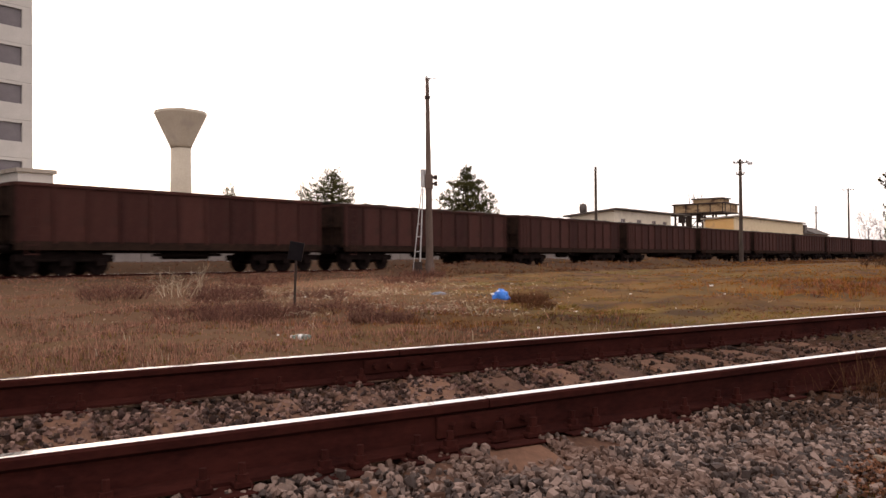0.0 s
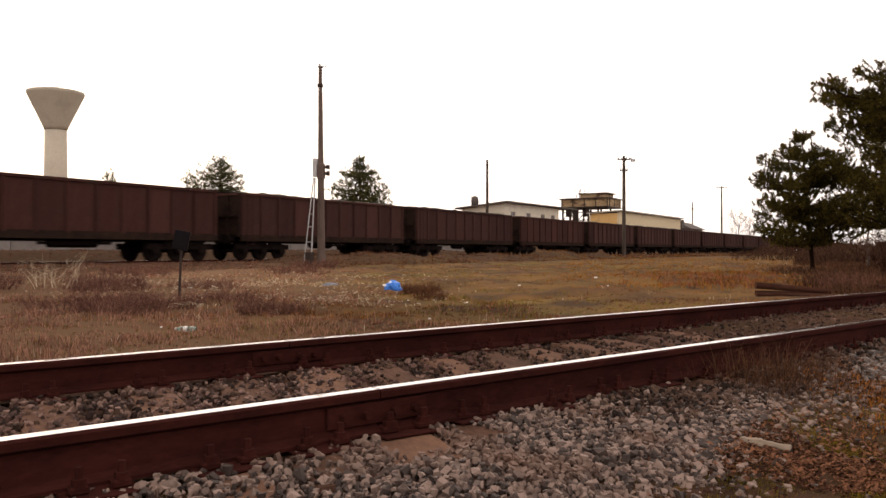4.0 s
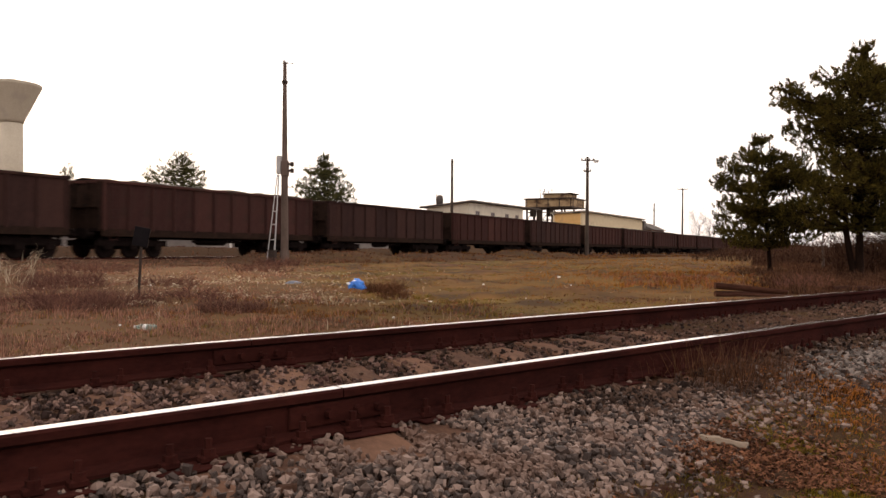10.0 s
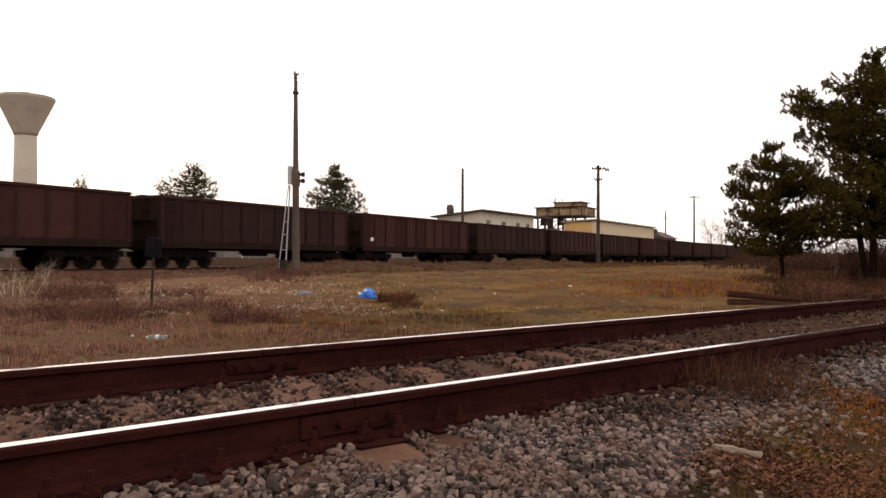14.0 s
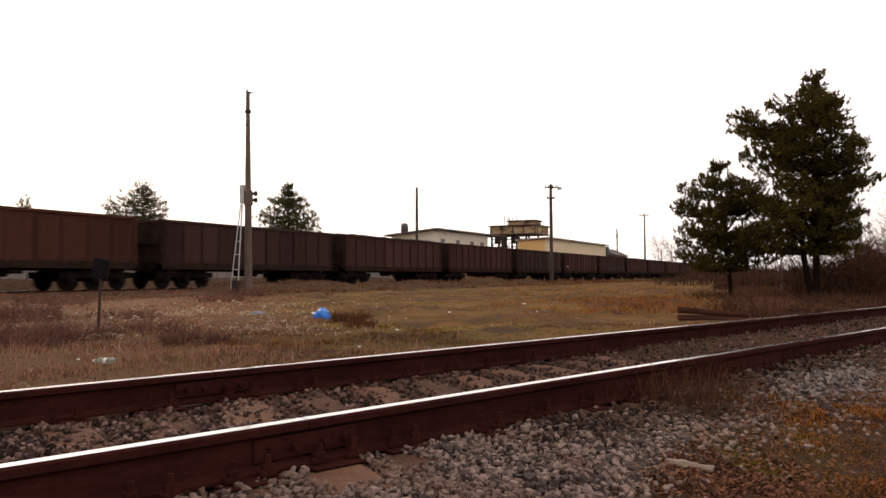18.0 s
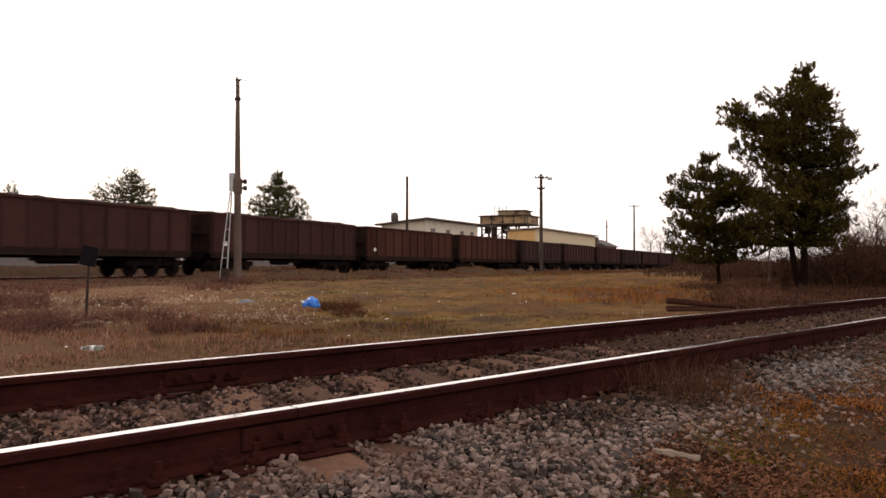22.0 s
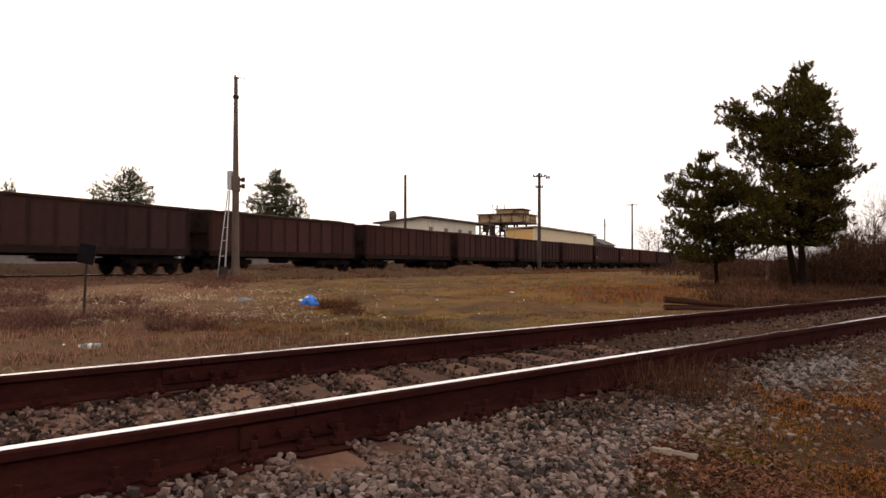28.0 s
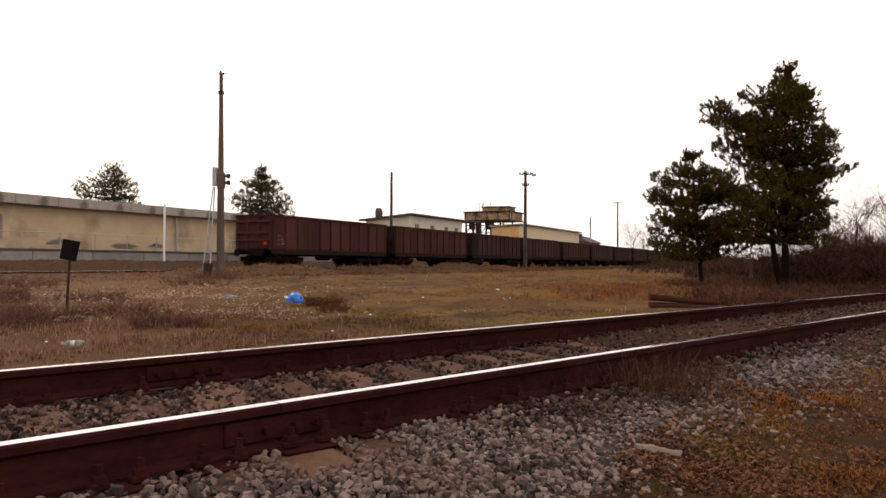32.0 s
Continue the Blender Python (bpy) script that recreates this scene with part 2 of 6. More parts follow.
DARK_ROOF = surface("dark_roofing_felt", (0.05, 0.042, 0.04), (0.12, 0.10, 0.09), scale=1, fine=20, rough=0.9, bump=0.2)
TILE_ROOF = surface("brown_tile_roof", (0.10, 0.045, 0.03), (0.2, 0.10, 0.07), scale=2, fine=20, rough=0.9, bump=0.3)
PANEL_GREY = surface("grey_facade_panel", (0.40, 0.38, 0.36), (0.52, 0.50, 0.47), scale=0.4, fine=8, rough=0.85, bump=0.1)
WHITE_METAL = surface("white_painted_metal", (0.68, 0.67, 0.65), (0.8, 0.79, 0.77), scale=3, fine=30, rough=0.5, bump=0.05)
GREY_METAL = surface("galvanised_metal", (0.30, 0.29, 0.29), (0.46, 0.45, 0.45), scale=4, fine=30, rough=0.5, bump=0.1, metal=0.6)
DARK_METAL = surface("dark_rusty_metal", (0.012, 0.008, 0.007), (0.045, 0.026, 0.02), scale=4, fine=40, rough=0.75, bump=0.2)
SIGN_BACK = surface("dark_sign_back", (0.0050, 0.0045, 0.0055), (0.0140, 0.0120, 0.0135), scale=4, fine=40, rough=0.9, spec=0.03, bump=0.1)
FRAME_PAINT = surface("grey_window_paint", (0.24, 0.20, 0.19), (0.36, 0.31, 0.29), scale=4, fine=30, rough=0.7, bump=0.1)
# grey base colour stands in for the sky mirrored in the panes
GLASS = surface("dusty_window_glass", (0.10, 0.085, 0.095), (0.17, 0.15, 0.16), scale=0.5, rough=0.12, bump=0)
BLUE_BAG = surface("blue_plastic_film", (0.02, 0.12, 0.50), (0.05, 0.24, 0.75), scale=9, fine=40, rough=0.4, bump=0.3)
GREY_BLUE_FILM = surface("grey_blue_plastic_film", (0.10, 0.12, 0.17), (0.20, 0.23, 0.30), scale=9, fine=40, rough=0.5, bump=0.2)
WHITE_LITTER = surface("white_plastic_film", (0.62, 0.62, 0.62), (0.82, 0.82, 0.8), scale=9, fine=40, rough=0.5, bump=0.2)
BARK = surface("pine_bark", (0.007, 0.004, 0.003), (0.024, 0.013, 0.009), scale=5, fine=30, rough=1.0, spec=0.05, bump=0.8, stretch=(1, 1, 0.3))
GREY_BARK = surface("bare_tree_bark", (0.0450, 0.0330, 0.0270), (0.1140, 0.0870, 0.0720), scale=5, fine=30, rough=0.95, bump=0.5, stretch=(1, 1, 0.3))
NEEDLES = leafy("pine_needles", (0.0119, 0.0135, 0.0039), (0.1146, 0.0842, 0.0180), light=0.32)
FAR_NEEDLES = leafy("distant_conifer_needles", (0.0212, 0.0262, 0.0108), (0.1058, 0.0961, 0.0323), light=0.4)
TWIG = leafy("dry_brown_twigs", (0.0206, 0.0102, 0.0067), (0.0850, 0.0420, 0.0259), light=0.1)
BROWN_GRASS = leafy("dark_brown_dead_grass", (0.0428, 0.0187, 0.0123), (0.1489, 0.0656, 0.0353), light=0.3, scale=0.5)
PALE_TWIG = leafy("grey_brown_fine_twigs", (0.06, 0.038, 0.030), (0.17, 0.11, 0.085), light=0.2)
MAUVE_STEM = leafy("mauve_brown_dry_stems", (0.1229, 0.0597, 0.0457), (0.3750, 0.1972, 0.1380), light=0.3, scale=0.5)
RUSSET = leafy("russet_dry_reeds", (0.026, 0.0125, 0.0082), (0.105, 0.050, 0.029), light=0.25, scale=0.5)
SHRUB_TWIG = leafy("purple_brown_dry_stems", (0.0583, 0.0276, 0.0226), (0.1823, 0.0879, 0.0642), light=0.2)
RED_TWIG = leafy("russet_dry_leaves", (0.10, 0.045, 0.025), (0.22, 0.11, 0.05), light=0.35)
STRAW = leafy("dry_meadow_grass", (0.0816, 0.0310, 0.0202), (0.3081, 0.1241, 0.0608), light=0.35, scale=0.4, island=0.3)
PALE_STRAW = leafy("pale_dry_stalks", (0.300, 0.232, 0.160), (0.520, 0.440, 0.335), light=0.35, scale=0.5)
VERGE = leafy("golden_verge_grass", (0.0420, 0.0153, 0.0047), (0.3797, 0.1436, 0.0305), light=0.35, scale=1.5)
LITTER_LEAF = leafy("dead_leaf", (0.0340, 0.0136, 0.0077), (0.2155, 0.0952, 0.0517), light=0.2, scale=2.0)
MOSS = leafy("verge_moss", (0.0442, 0.0373, 0.0059), (0.2458, 0.1697, 0.0208), light=0.3, scale=1.5)
MEADOW_GOLD = leafy("golden_meadow_grass", (0.0825, 0.0366, 0.0092), (0.3114, 0.1370, 0.0252), light=0.35, scale=0.35, island=0.28)
WEED = leafy("dry_weed_stems", (0.0336, 0.0146, 0.0082), (0.1258, 0.0583, 0.0305), light=0.25, scale=1.0)
GREEN_GRASS = leafy("short_green_grass", (0.0725, 0.0549, 0.0140), (0.2163, 0.1529, 0.0357), light=0.35, scale=0.5)


# ---- builders ----
def mesh_of(name, bm, material):
    me = bpy.data.meshes.new(name)
    bm.to_mesh(me)
    bm.free()
    me.materials.append(material)
    return me


def part(name, bm, material, parent, label="", at=None):
    ob = new(name, mesh_of(name, bm, material))
    ob.parent = parent
    if at is not None:
        ob.matrix_basis = at
    if label:
        ob["label"] = label
    return ob


def again(ob, at):
    """One more piece on the mesh of ob."""
    o = new(ob.name.split(".")[0], ob.data)
    o.parent = ob.parent
    o.matrix_basis = at
    if ob.get("label"):
        o["label"] = ob["label"]
    return o


def thing(name, at, label, category, group="", kind=""):
    ob = new(name)
    ob.matrix_basis = at
    ob.empty_display_size = 0.2
    return tagged(ob, label, category, group, kind)


def box(bm, x0, x1, y0, y1, z0, z1, bevel=0.0):
    g = bmesh.ops.create_cube(bm, size=1, matrix=Matrix.Translation(((x0 + x1) / 2, (y0 + y1) / 2, (z0 + z1) / 2)) @ Matrix.Diagonal((x1 - x0, y1 - y0, z1 - z0, 1)))
    if bevel:
        edges = {e for v in g["verts"] for e in v.link_edges}
        bmesh.ops.bevel(bm, geom=list(edges), offset=bevel, segments=1, affect="EDGES")


def boxed(*a, bevel=0.0):
    bm = bmesh.new()
    box(bm, *a, bevel=bevel)
    return bm


def rod(bm, a, b, r0, r1=None, sides=8):
    a, b = Vector(a), Vector(b)
    r1 = r0 if r1 is None else r1
    m = Matrix.Translation((a + b) / 2) @ (b - a).to_track_quat("Z", "Y").to_matrix().to_4x4()
    bmesh.ops.create_cone(bm, cap_ends=True, segments=sides, radius1=r0, radius2=r1, depth=(b - a).length, matrix=m)


def rodded(*a, **k):
    bm = bmesh.new()
    rod(bm, *a, **k)
    return bm


def lathe(profile, sides=24):
    bm = bmesh.new()
    rings = [[bm.verts.new((r * math.cos(2 * math.pi * i / sides), r * math.sin(2 * math.pi * i / sides), z)) for i in range(sides)] for r, z in profile]
    for a, b in zip(rings, rings[1:]):
        for i in range(sides):
            bm.faces.new((a[i], a[(i + 1) % sides], b[(i + 1) % sides], b[i]))
    bm.faces.new(rings[0][::-1])
    bm.faces.new(rings[-1])
    for f in bm.faces:
        f.smooth = True
    return bm


def profile_bar(points, length0, length1):
    """A bar along x with the cross-section points (y, z)."""
    bm = bmesh.new()
    a = [bm.verts.new((length0, y, z)) for y, z in points]
    b = [bm.verts.new((length1, y, z)) for y, z in points]
    n = len(points)
    for i in range(n):
        bm.faces.new((a[i], a[(i + 1) % n], b[(i + 1) % n], b[i]))
    bm.faces.new(a[::-1])
    bm.faces.new(b)
    bmesh.ops.recalc_face_normals(bm, faces=bm.faces)
    return bm


def joined(name, verts, faces, material):
    me = bpy.data.meshes.new(name)
    me.from_pydata(verts, [], faces)
    me.materials.append(material)
    me.update()
    return me


def track_xy(along, out):
    v = NEAR_TRACK @ Vector((along, out, 0))
    return v.x, v.y


def line_xy(along, out):
    v = FAR_TRACK @ Vector((along, out, 0))
    return v.x, v.y


def near_coords(x, y):
    v = NEAR_TRACK.inverted() @ Vector((x, y, 0))
    return v.x, v.y


IN_NEAR, IN_FAR = NEAR_TRACK.inverted(), FAR_TRACK.inverted()


def smooth(a, b, x):
    u = min(1.0, max(0.0, (x - a) / (b - a)))
    return u * u * (3 - 2 * u)


def ground_z(x, y):
    """Height of the ground: a low ballast bed under the near track, a slight bank under the far line."""
    v = IN_NEAR @ Vector((x, y, 0))
    w = IN_FAR @ Vector((x, y, 0))
    away = math.hypot(x, y)
    z = 0.06 * (noise.noise((x * 0.35, y * 0.35, 0.3))) + 0.03 * noise.noise((x * 1.3, y * 1.3, 4.0))
    z *= smooth(1.0, 6.0, abs(v.y - 3.0)) * smooth(2.0, 6.0, abs(w.y - LINE_Y))
    z += (0.062 + 0.012 * noise.noise((x * 5, y * 5, 2.0))) * smooth(1.0, 1.75, v.y) * (1 - smooth(4.6, 5.6, v.y))
    z += (0.040 + 0.02 * noise.noise((x * 2.2, y * 2.2, 7.0))) * (smooth(2.8, 5.0, v.x) * (1 - smooth(2.1, 2.3, v.y)) + smooth(4.4, 6.5, v.x) * smooth(2.1, 2.3, v.y)) * smooth(1.5, 1.9, v.y) * (1 - smooth(4.2, 5.0, v.y))
    z -= 0.06 * (1 - smooth(0.6, 1.6, v.y)) * smooth(-6, 0, v.y + 4)
    z += 0.17 * smooth(20, 28, w.y) * (1 - smooth(36, 44, w.y)) + 1.8 * smooth(34.5, 40, w.y) * smooth(63, 72, w.x) + 2.2 * smooth(57, 62, w.y) * (1 - smooth(62, 78, w.x))
    z += 0.58 * smooth(33.0, 36.5, w.y) * (1 - smooth(39.5, 43, w.y)) * (1 - smooth(60, 68, w.x))
    rolling = smooth(5.4, 7.5, v.y) * (1 - smooth(25, 29, w.y)) * (1 - smooth(45, 70, away))
    if rolling > 0:
        z += rolling * (0.09 * noise.noise((x * 0.62, y * 0.62, 12.0)) + 0.095 * abs(noise.noise((x * 1.25, y * 1.25, 6.0))) + 0.045 * abs(noise.noise((x * 3.1, y * 3.1, 9.0))) - 0.04)
    verge = (1 - smooth(0.5, 1.6, v.y - 0.12 * v.x)) * smooth(0.6, 2.2, v.x) * (1 - smooth(10, 14, away))
    if verge > 0:
        z += verge * (0.045 * abs(noise.noise((x * 2.4, y * 2.4, 5.0))) + 0.02 * abs(noise.noise((x * 6, y * 6, 8.0))) - 0.012)
    ridge = smooth(25, 30, w.x) * smooth(22.5, 25.5, w.y) * (1 - smooth(26.5, 28.6, w.y))
    if ridge > 0:
        z += ridge * 0.85 * max(0.0, 0.40 * smooth(25, 31, w.x) * (1 - smooth(60, 90, w.x)) - 0.05 + 0.8 * noise.noise((w.x * 0.21, 2.0, 0.0)) + 0.18 * noise.noise((w.x * 0.7, w.y * 0.4, 3.0)))
    return z


# ---- ground ----
def grid_axes():
    """Fine where the meadow lies, coarse towards the horizon."""
    side, v = [0.0], 0.0
    while v < 1800:
        v += 0.13 + 0.035 * max(0.0, v - 9)
        side.append(v)
    ahead, v = [], 2.0
    while v < 1800:
        ahead.append(v)
        v += 0.14 + 0.022 * max(0.0, min(v, 60) - 8) + 0.06 * max(0.0, v - 60)
    behind, v = [], 2.0
    while v > -1800:
        v -= 0.16 + 0.08 * abs(v - 2)
        behind.append(v)
    return [-q for q in side[:0:-1]] + side, behind[::-1] + ahead


def make_ground():
    ax, ys = grid_axes()
    verts = [(x, y, ground_z(x, y) if math.hypot(x, y) < 200 else 0.0) for y in ys for x in ax]
    n = len(ax)
    faces = [(j * n + i, j * n + i + 1, (j + 1) * n + i + 1, (j + 1) * n + i) for j in range(len(ys) - 1) for i in range(n - 1)]
    ob = new("ground", joined("ground", verts, faces, SOIL))
    for p in ob.data.polygons:
        p.use_smooth = True
    tagged(ob, "uneven brown meadow soil with moss and dry straw", "ground", kind="structure")


make_ground()


# ---- near track ----
RAIL_SHAPE = [(-0.062, 0), (0.062, 0), (0.062, 0.011), (0.012, 0.026), (0.009, 0.105), (0.034, 0.118), (0.034, 0.140), (0.026, 0.1475),
              (-0.026, 0.1475), (-0.034, 0.140), (-0.034, 0.118), (-0.009, 0.105), (-0.012, 0.026), (-0.062, 0.011)]
RAIL_Z = RAIL_TOP - 0.149
NEAR_RAIL_Y, FAR_RAIL_Y = 2.27, 3.77
SLEEPER_STEP, SLEEPER_START = 0.395, 1.94


def sleeper_place(k):
    """Where sleeper k crosses the middle of the track, and how far it is askew there."""
    x = SLEEPER_START + SLEEPER_STEP * k
    return x, -(5 + 17 * smooth(0.3, 2.5, x))


def on_sleeper(a, o):
    """Distance along the track from the middle of the nearest sleeper."""
    k = round((a - SLEEPER_START) / SLEEPER_STEP)
    return min((a - (x + (o - 3.02) * math.tan(radians(-skew))) for x, skew in (sleeper_place(k + j) for j in (-1, 0, 1))), key=abs)


def head_strip(x0, x1):
    """The polished running surface, on top of the rusty rail."""
    return profile_bar([(-0.025, 0.139), (0.025, 0.139), (0.025, 0.1478), (0.019, 0.149), (-0.019, 0.149), (-0.025, 0.1478)], x0, x1)


def make_near_track():
    track = thing("railway_track", NEAR_TRACK, "single railway track with shiny worn rails on weathered sleepers in ballast", "railway track", kind="structure")
    joints = {NEAR_RAIL_Y: 1.60, FAR_RAIL_Y: 2.08}
    for y in (NEAR_RAIL_Y, FAR_RAIL_Y):
        j = joints[y]
        ends = [j - 24.006, j - 12.003, j - 0.003, j + 12.003, j + 24.006, j + 60.0, j + 130.0]
        for a, b in zip(ends, ends[1:]):
            rail = part("rail", profile_bar(RAIL_SHAPE, a + 0.003, b - 0.003), RAIL_RUST, track, "rust-brown steel rail", pose(0, y, RAIL_Z))
            part("running_surface", head_strip(a + 0.003, b - 0.003), RAIL_HEAD, rail, "polished bright steel rail head")
        for side in (-1, 1):
            bm = bmesh.new()
            box(bm, j - 0.21, j + 0.21, y + side * 0.012 - 0.012, y + side * 0.012 + 0.012, RAIL_Z + 0.03, RAIL_Z + 0.105, bevel=0.004)
            plate = part("fishplate", bm, RAIL_RUST, track, "rusty bolted fishplate")
            for k in (-0.15, -0.06, 0.06, 0.15):
                part("bolt", rodded((j + k, y + side * 0.02, RAIL_Z + 0.068), (j + k, y + side * 0.052, RAIL_Z + 0.068), 0.017, sides=6), RAIL_RUST, plate)
    # sleepers with their ribbed base plates, two clip bolts on each side of the rail
    bm = bmesh.new()
    box(bm, -0.095, 0.095, -1.25, 1.25, -0.14, 0.0, bevel=0.012)
    bmesh.ops.subdivide_edges(bm, edges=[e for e in bm.edges if e.calc_length() > 1], cuts=9)
    for v in bm.verts:
        v.co.x += 0.014 * noise.noise(v.co * 3)
        v.co.z += 0.008 * noise.noise(v.co * 5)
    sleeper_mesh = mesh_of("sleeper", bm, SLEEPER)
    plate_mesh = mesh_of("base_plate", boxed(-0.10, 0.10, -0.14, 0.14, 0.0, 0.010, bevel=0.003), RAIL_RUST)
    bm = bmesh.new()
    for s in (-1, 1):
        for x in (-0.055, 0.055):
            box(bm, x - 0.026, x + 0.026, s * 0.078 - 0.022, s * 0.078 + 0.022, 0.010, 0.034, bevel=0.006)
            rod(bm, (x, s * 0.084, 0.03), (x, s * 0.084, 0.052), 0.020, sides=6)
            rod(bm, (x, s * 0.084, 0.05), (x, s * 0.084, 0.082), 0.011, sides=6)
    clip_mesh = mesh_of("rail_clip", bm, RAIL_RUST)
    rnd = random.Random(5)
    for k in range(-26, 110):
        x, skew = sleeper_place(k)
        sl = new("sleeper", sleeper_mesh)
        sl.parent = track
        broad = 1.32 if k == 0 else rnd.uniform(0.92, 1.1)
        sl.matrix_basis = pose(x + rnd.uniform(-0.012, 0.012), 3.02 + rnd.uniform(-0.03, 0.03), RAIL_Z - 0.011, 0, 0, skew + rnd.uniform(-1.0, 1.0)) @ Matrix.Diagonal((broad, 1, 1, 1))
        if k < 50:
            for y in (-0.75, 0.75):
                pl = new("base_plate", plate_mesh)
                pl.parent = sl
                pl.matrix_basis = pose(0, y / math.cos(radians(skew)), 0.001, 0, 0, -skew)
                clip = new("rail_clip", clip_mesh)
                clip.parent = pl


make_near_track()


def make_track_bed():
    """Dark trodden dirt under the stones; its edges sink below the meadow soil."""
    verts, faces, rows, across = [], [], 240, 46
    for i in range(rows + 1):
        a = -12 + 40 * (i / rows)
        lo = 0.5 - 2.4 * smooth(0.2, 2.5, a) * (1 - smooth(11, 16, a)) + 0.6 * noise.noise((a * 0.6, 0, 5))
        hi = 4.75 + 0.3 * noise.noise((a * 0.7, 9, 0))
        for j in range(across + 1):
            x, y = track_xy(a, lo + (hi - lo) * j / across)
            verts.append((x, y, ground_z(x, y) + (-0.06 if j in (0, across) or i in (0, rows) else 0.010)))
    n = across + 1
    for i in range(rows):
        for j in range(across):
            faces.append((i * n + j, i * n + j + 1, (i + 1) * n + j + 1, (i + 1) * n + j))
    bed = new("track_bed", joined("track_bed", verts, [f[::-1] for f in faces], BED_SOIL))
    tagged(bed, "dark brown dirt and fine gravel under the track", "track bed", kind="structure")


make_track_bed()


def stone_shapes(count, rnd):
    shapes = []
    for _ in range(count):
        bm = bmesh.new()
        axis = Vector((rnd.uniform(0.9, 1.25), rnd.uniform(0.75, 1.05), rnd.uniform(0.6, 0.9)))
        for corner in [(i, j, k) for i in (-1, 1) for j in (-1, 1) for k in (-1, 1)]:
            bm.verts.new(Vector([c * 0.55 * k + rnd.gauss(0, 0.15) for c, k in zip(corner, axis)]))
        bm.verts.new((axis.x * rnd.choice((-0.85, 0.85)), rnd.gauss(0, 0.2), rnd.gauss(0, 0.15)))
        bmesh.ops.convex_hull(bm, input=list(bm.verts))
        for v in [v for v in bm.verts if not v.link_faces]:
            bm.verts.remove(v)
        bm.verts.index_update()
        vs = np.array([v.co[:] for v in bm.verts])
        fs = np.array([[v.index for v in f.verts] for f in bm.faces])
        bm.free()
        shapes.append((vs, fs))
    return shapes


def strewn(name, spots, material, label, category, seed):
    """Many loose stones: spots are (x, y, z, radius)."""
    rnd = random.Random(seed)
    shapes = stone_shapes(24, rnd)
    V, F, base = [], [], 0
    for x, y, z, r in spots:
        vs, fs = shapes[rnd.randrange(len(shapes))]
        m = np.array(Euler((rnd.uniform(0, 6.3), rnd.uniform(0, 6.3), rnd.uniform(0, 6.3))).to_matrix())
        V.append(vs @ m.T * r + (x, y, z))
        F.append(fs + base)
        base += len(vs)
    ob = new(name, joined(name, np.concatenate(V).tolist(), np.concatenate(F).tolist(), material))
    return tagged(ob, label, category, kind="stuff")


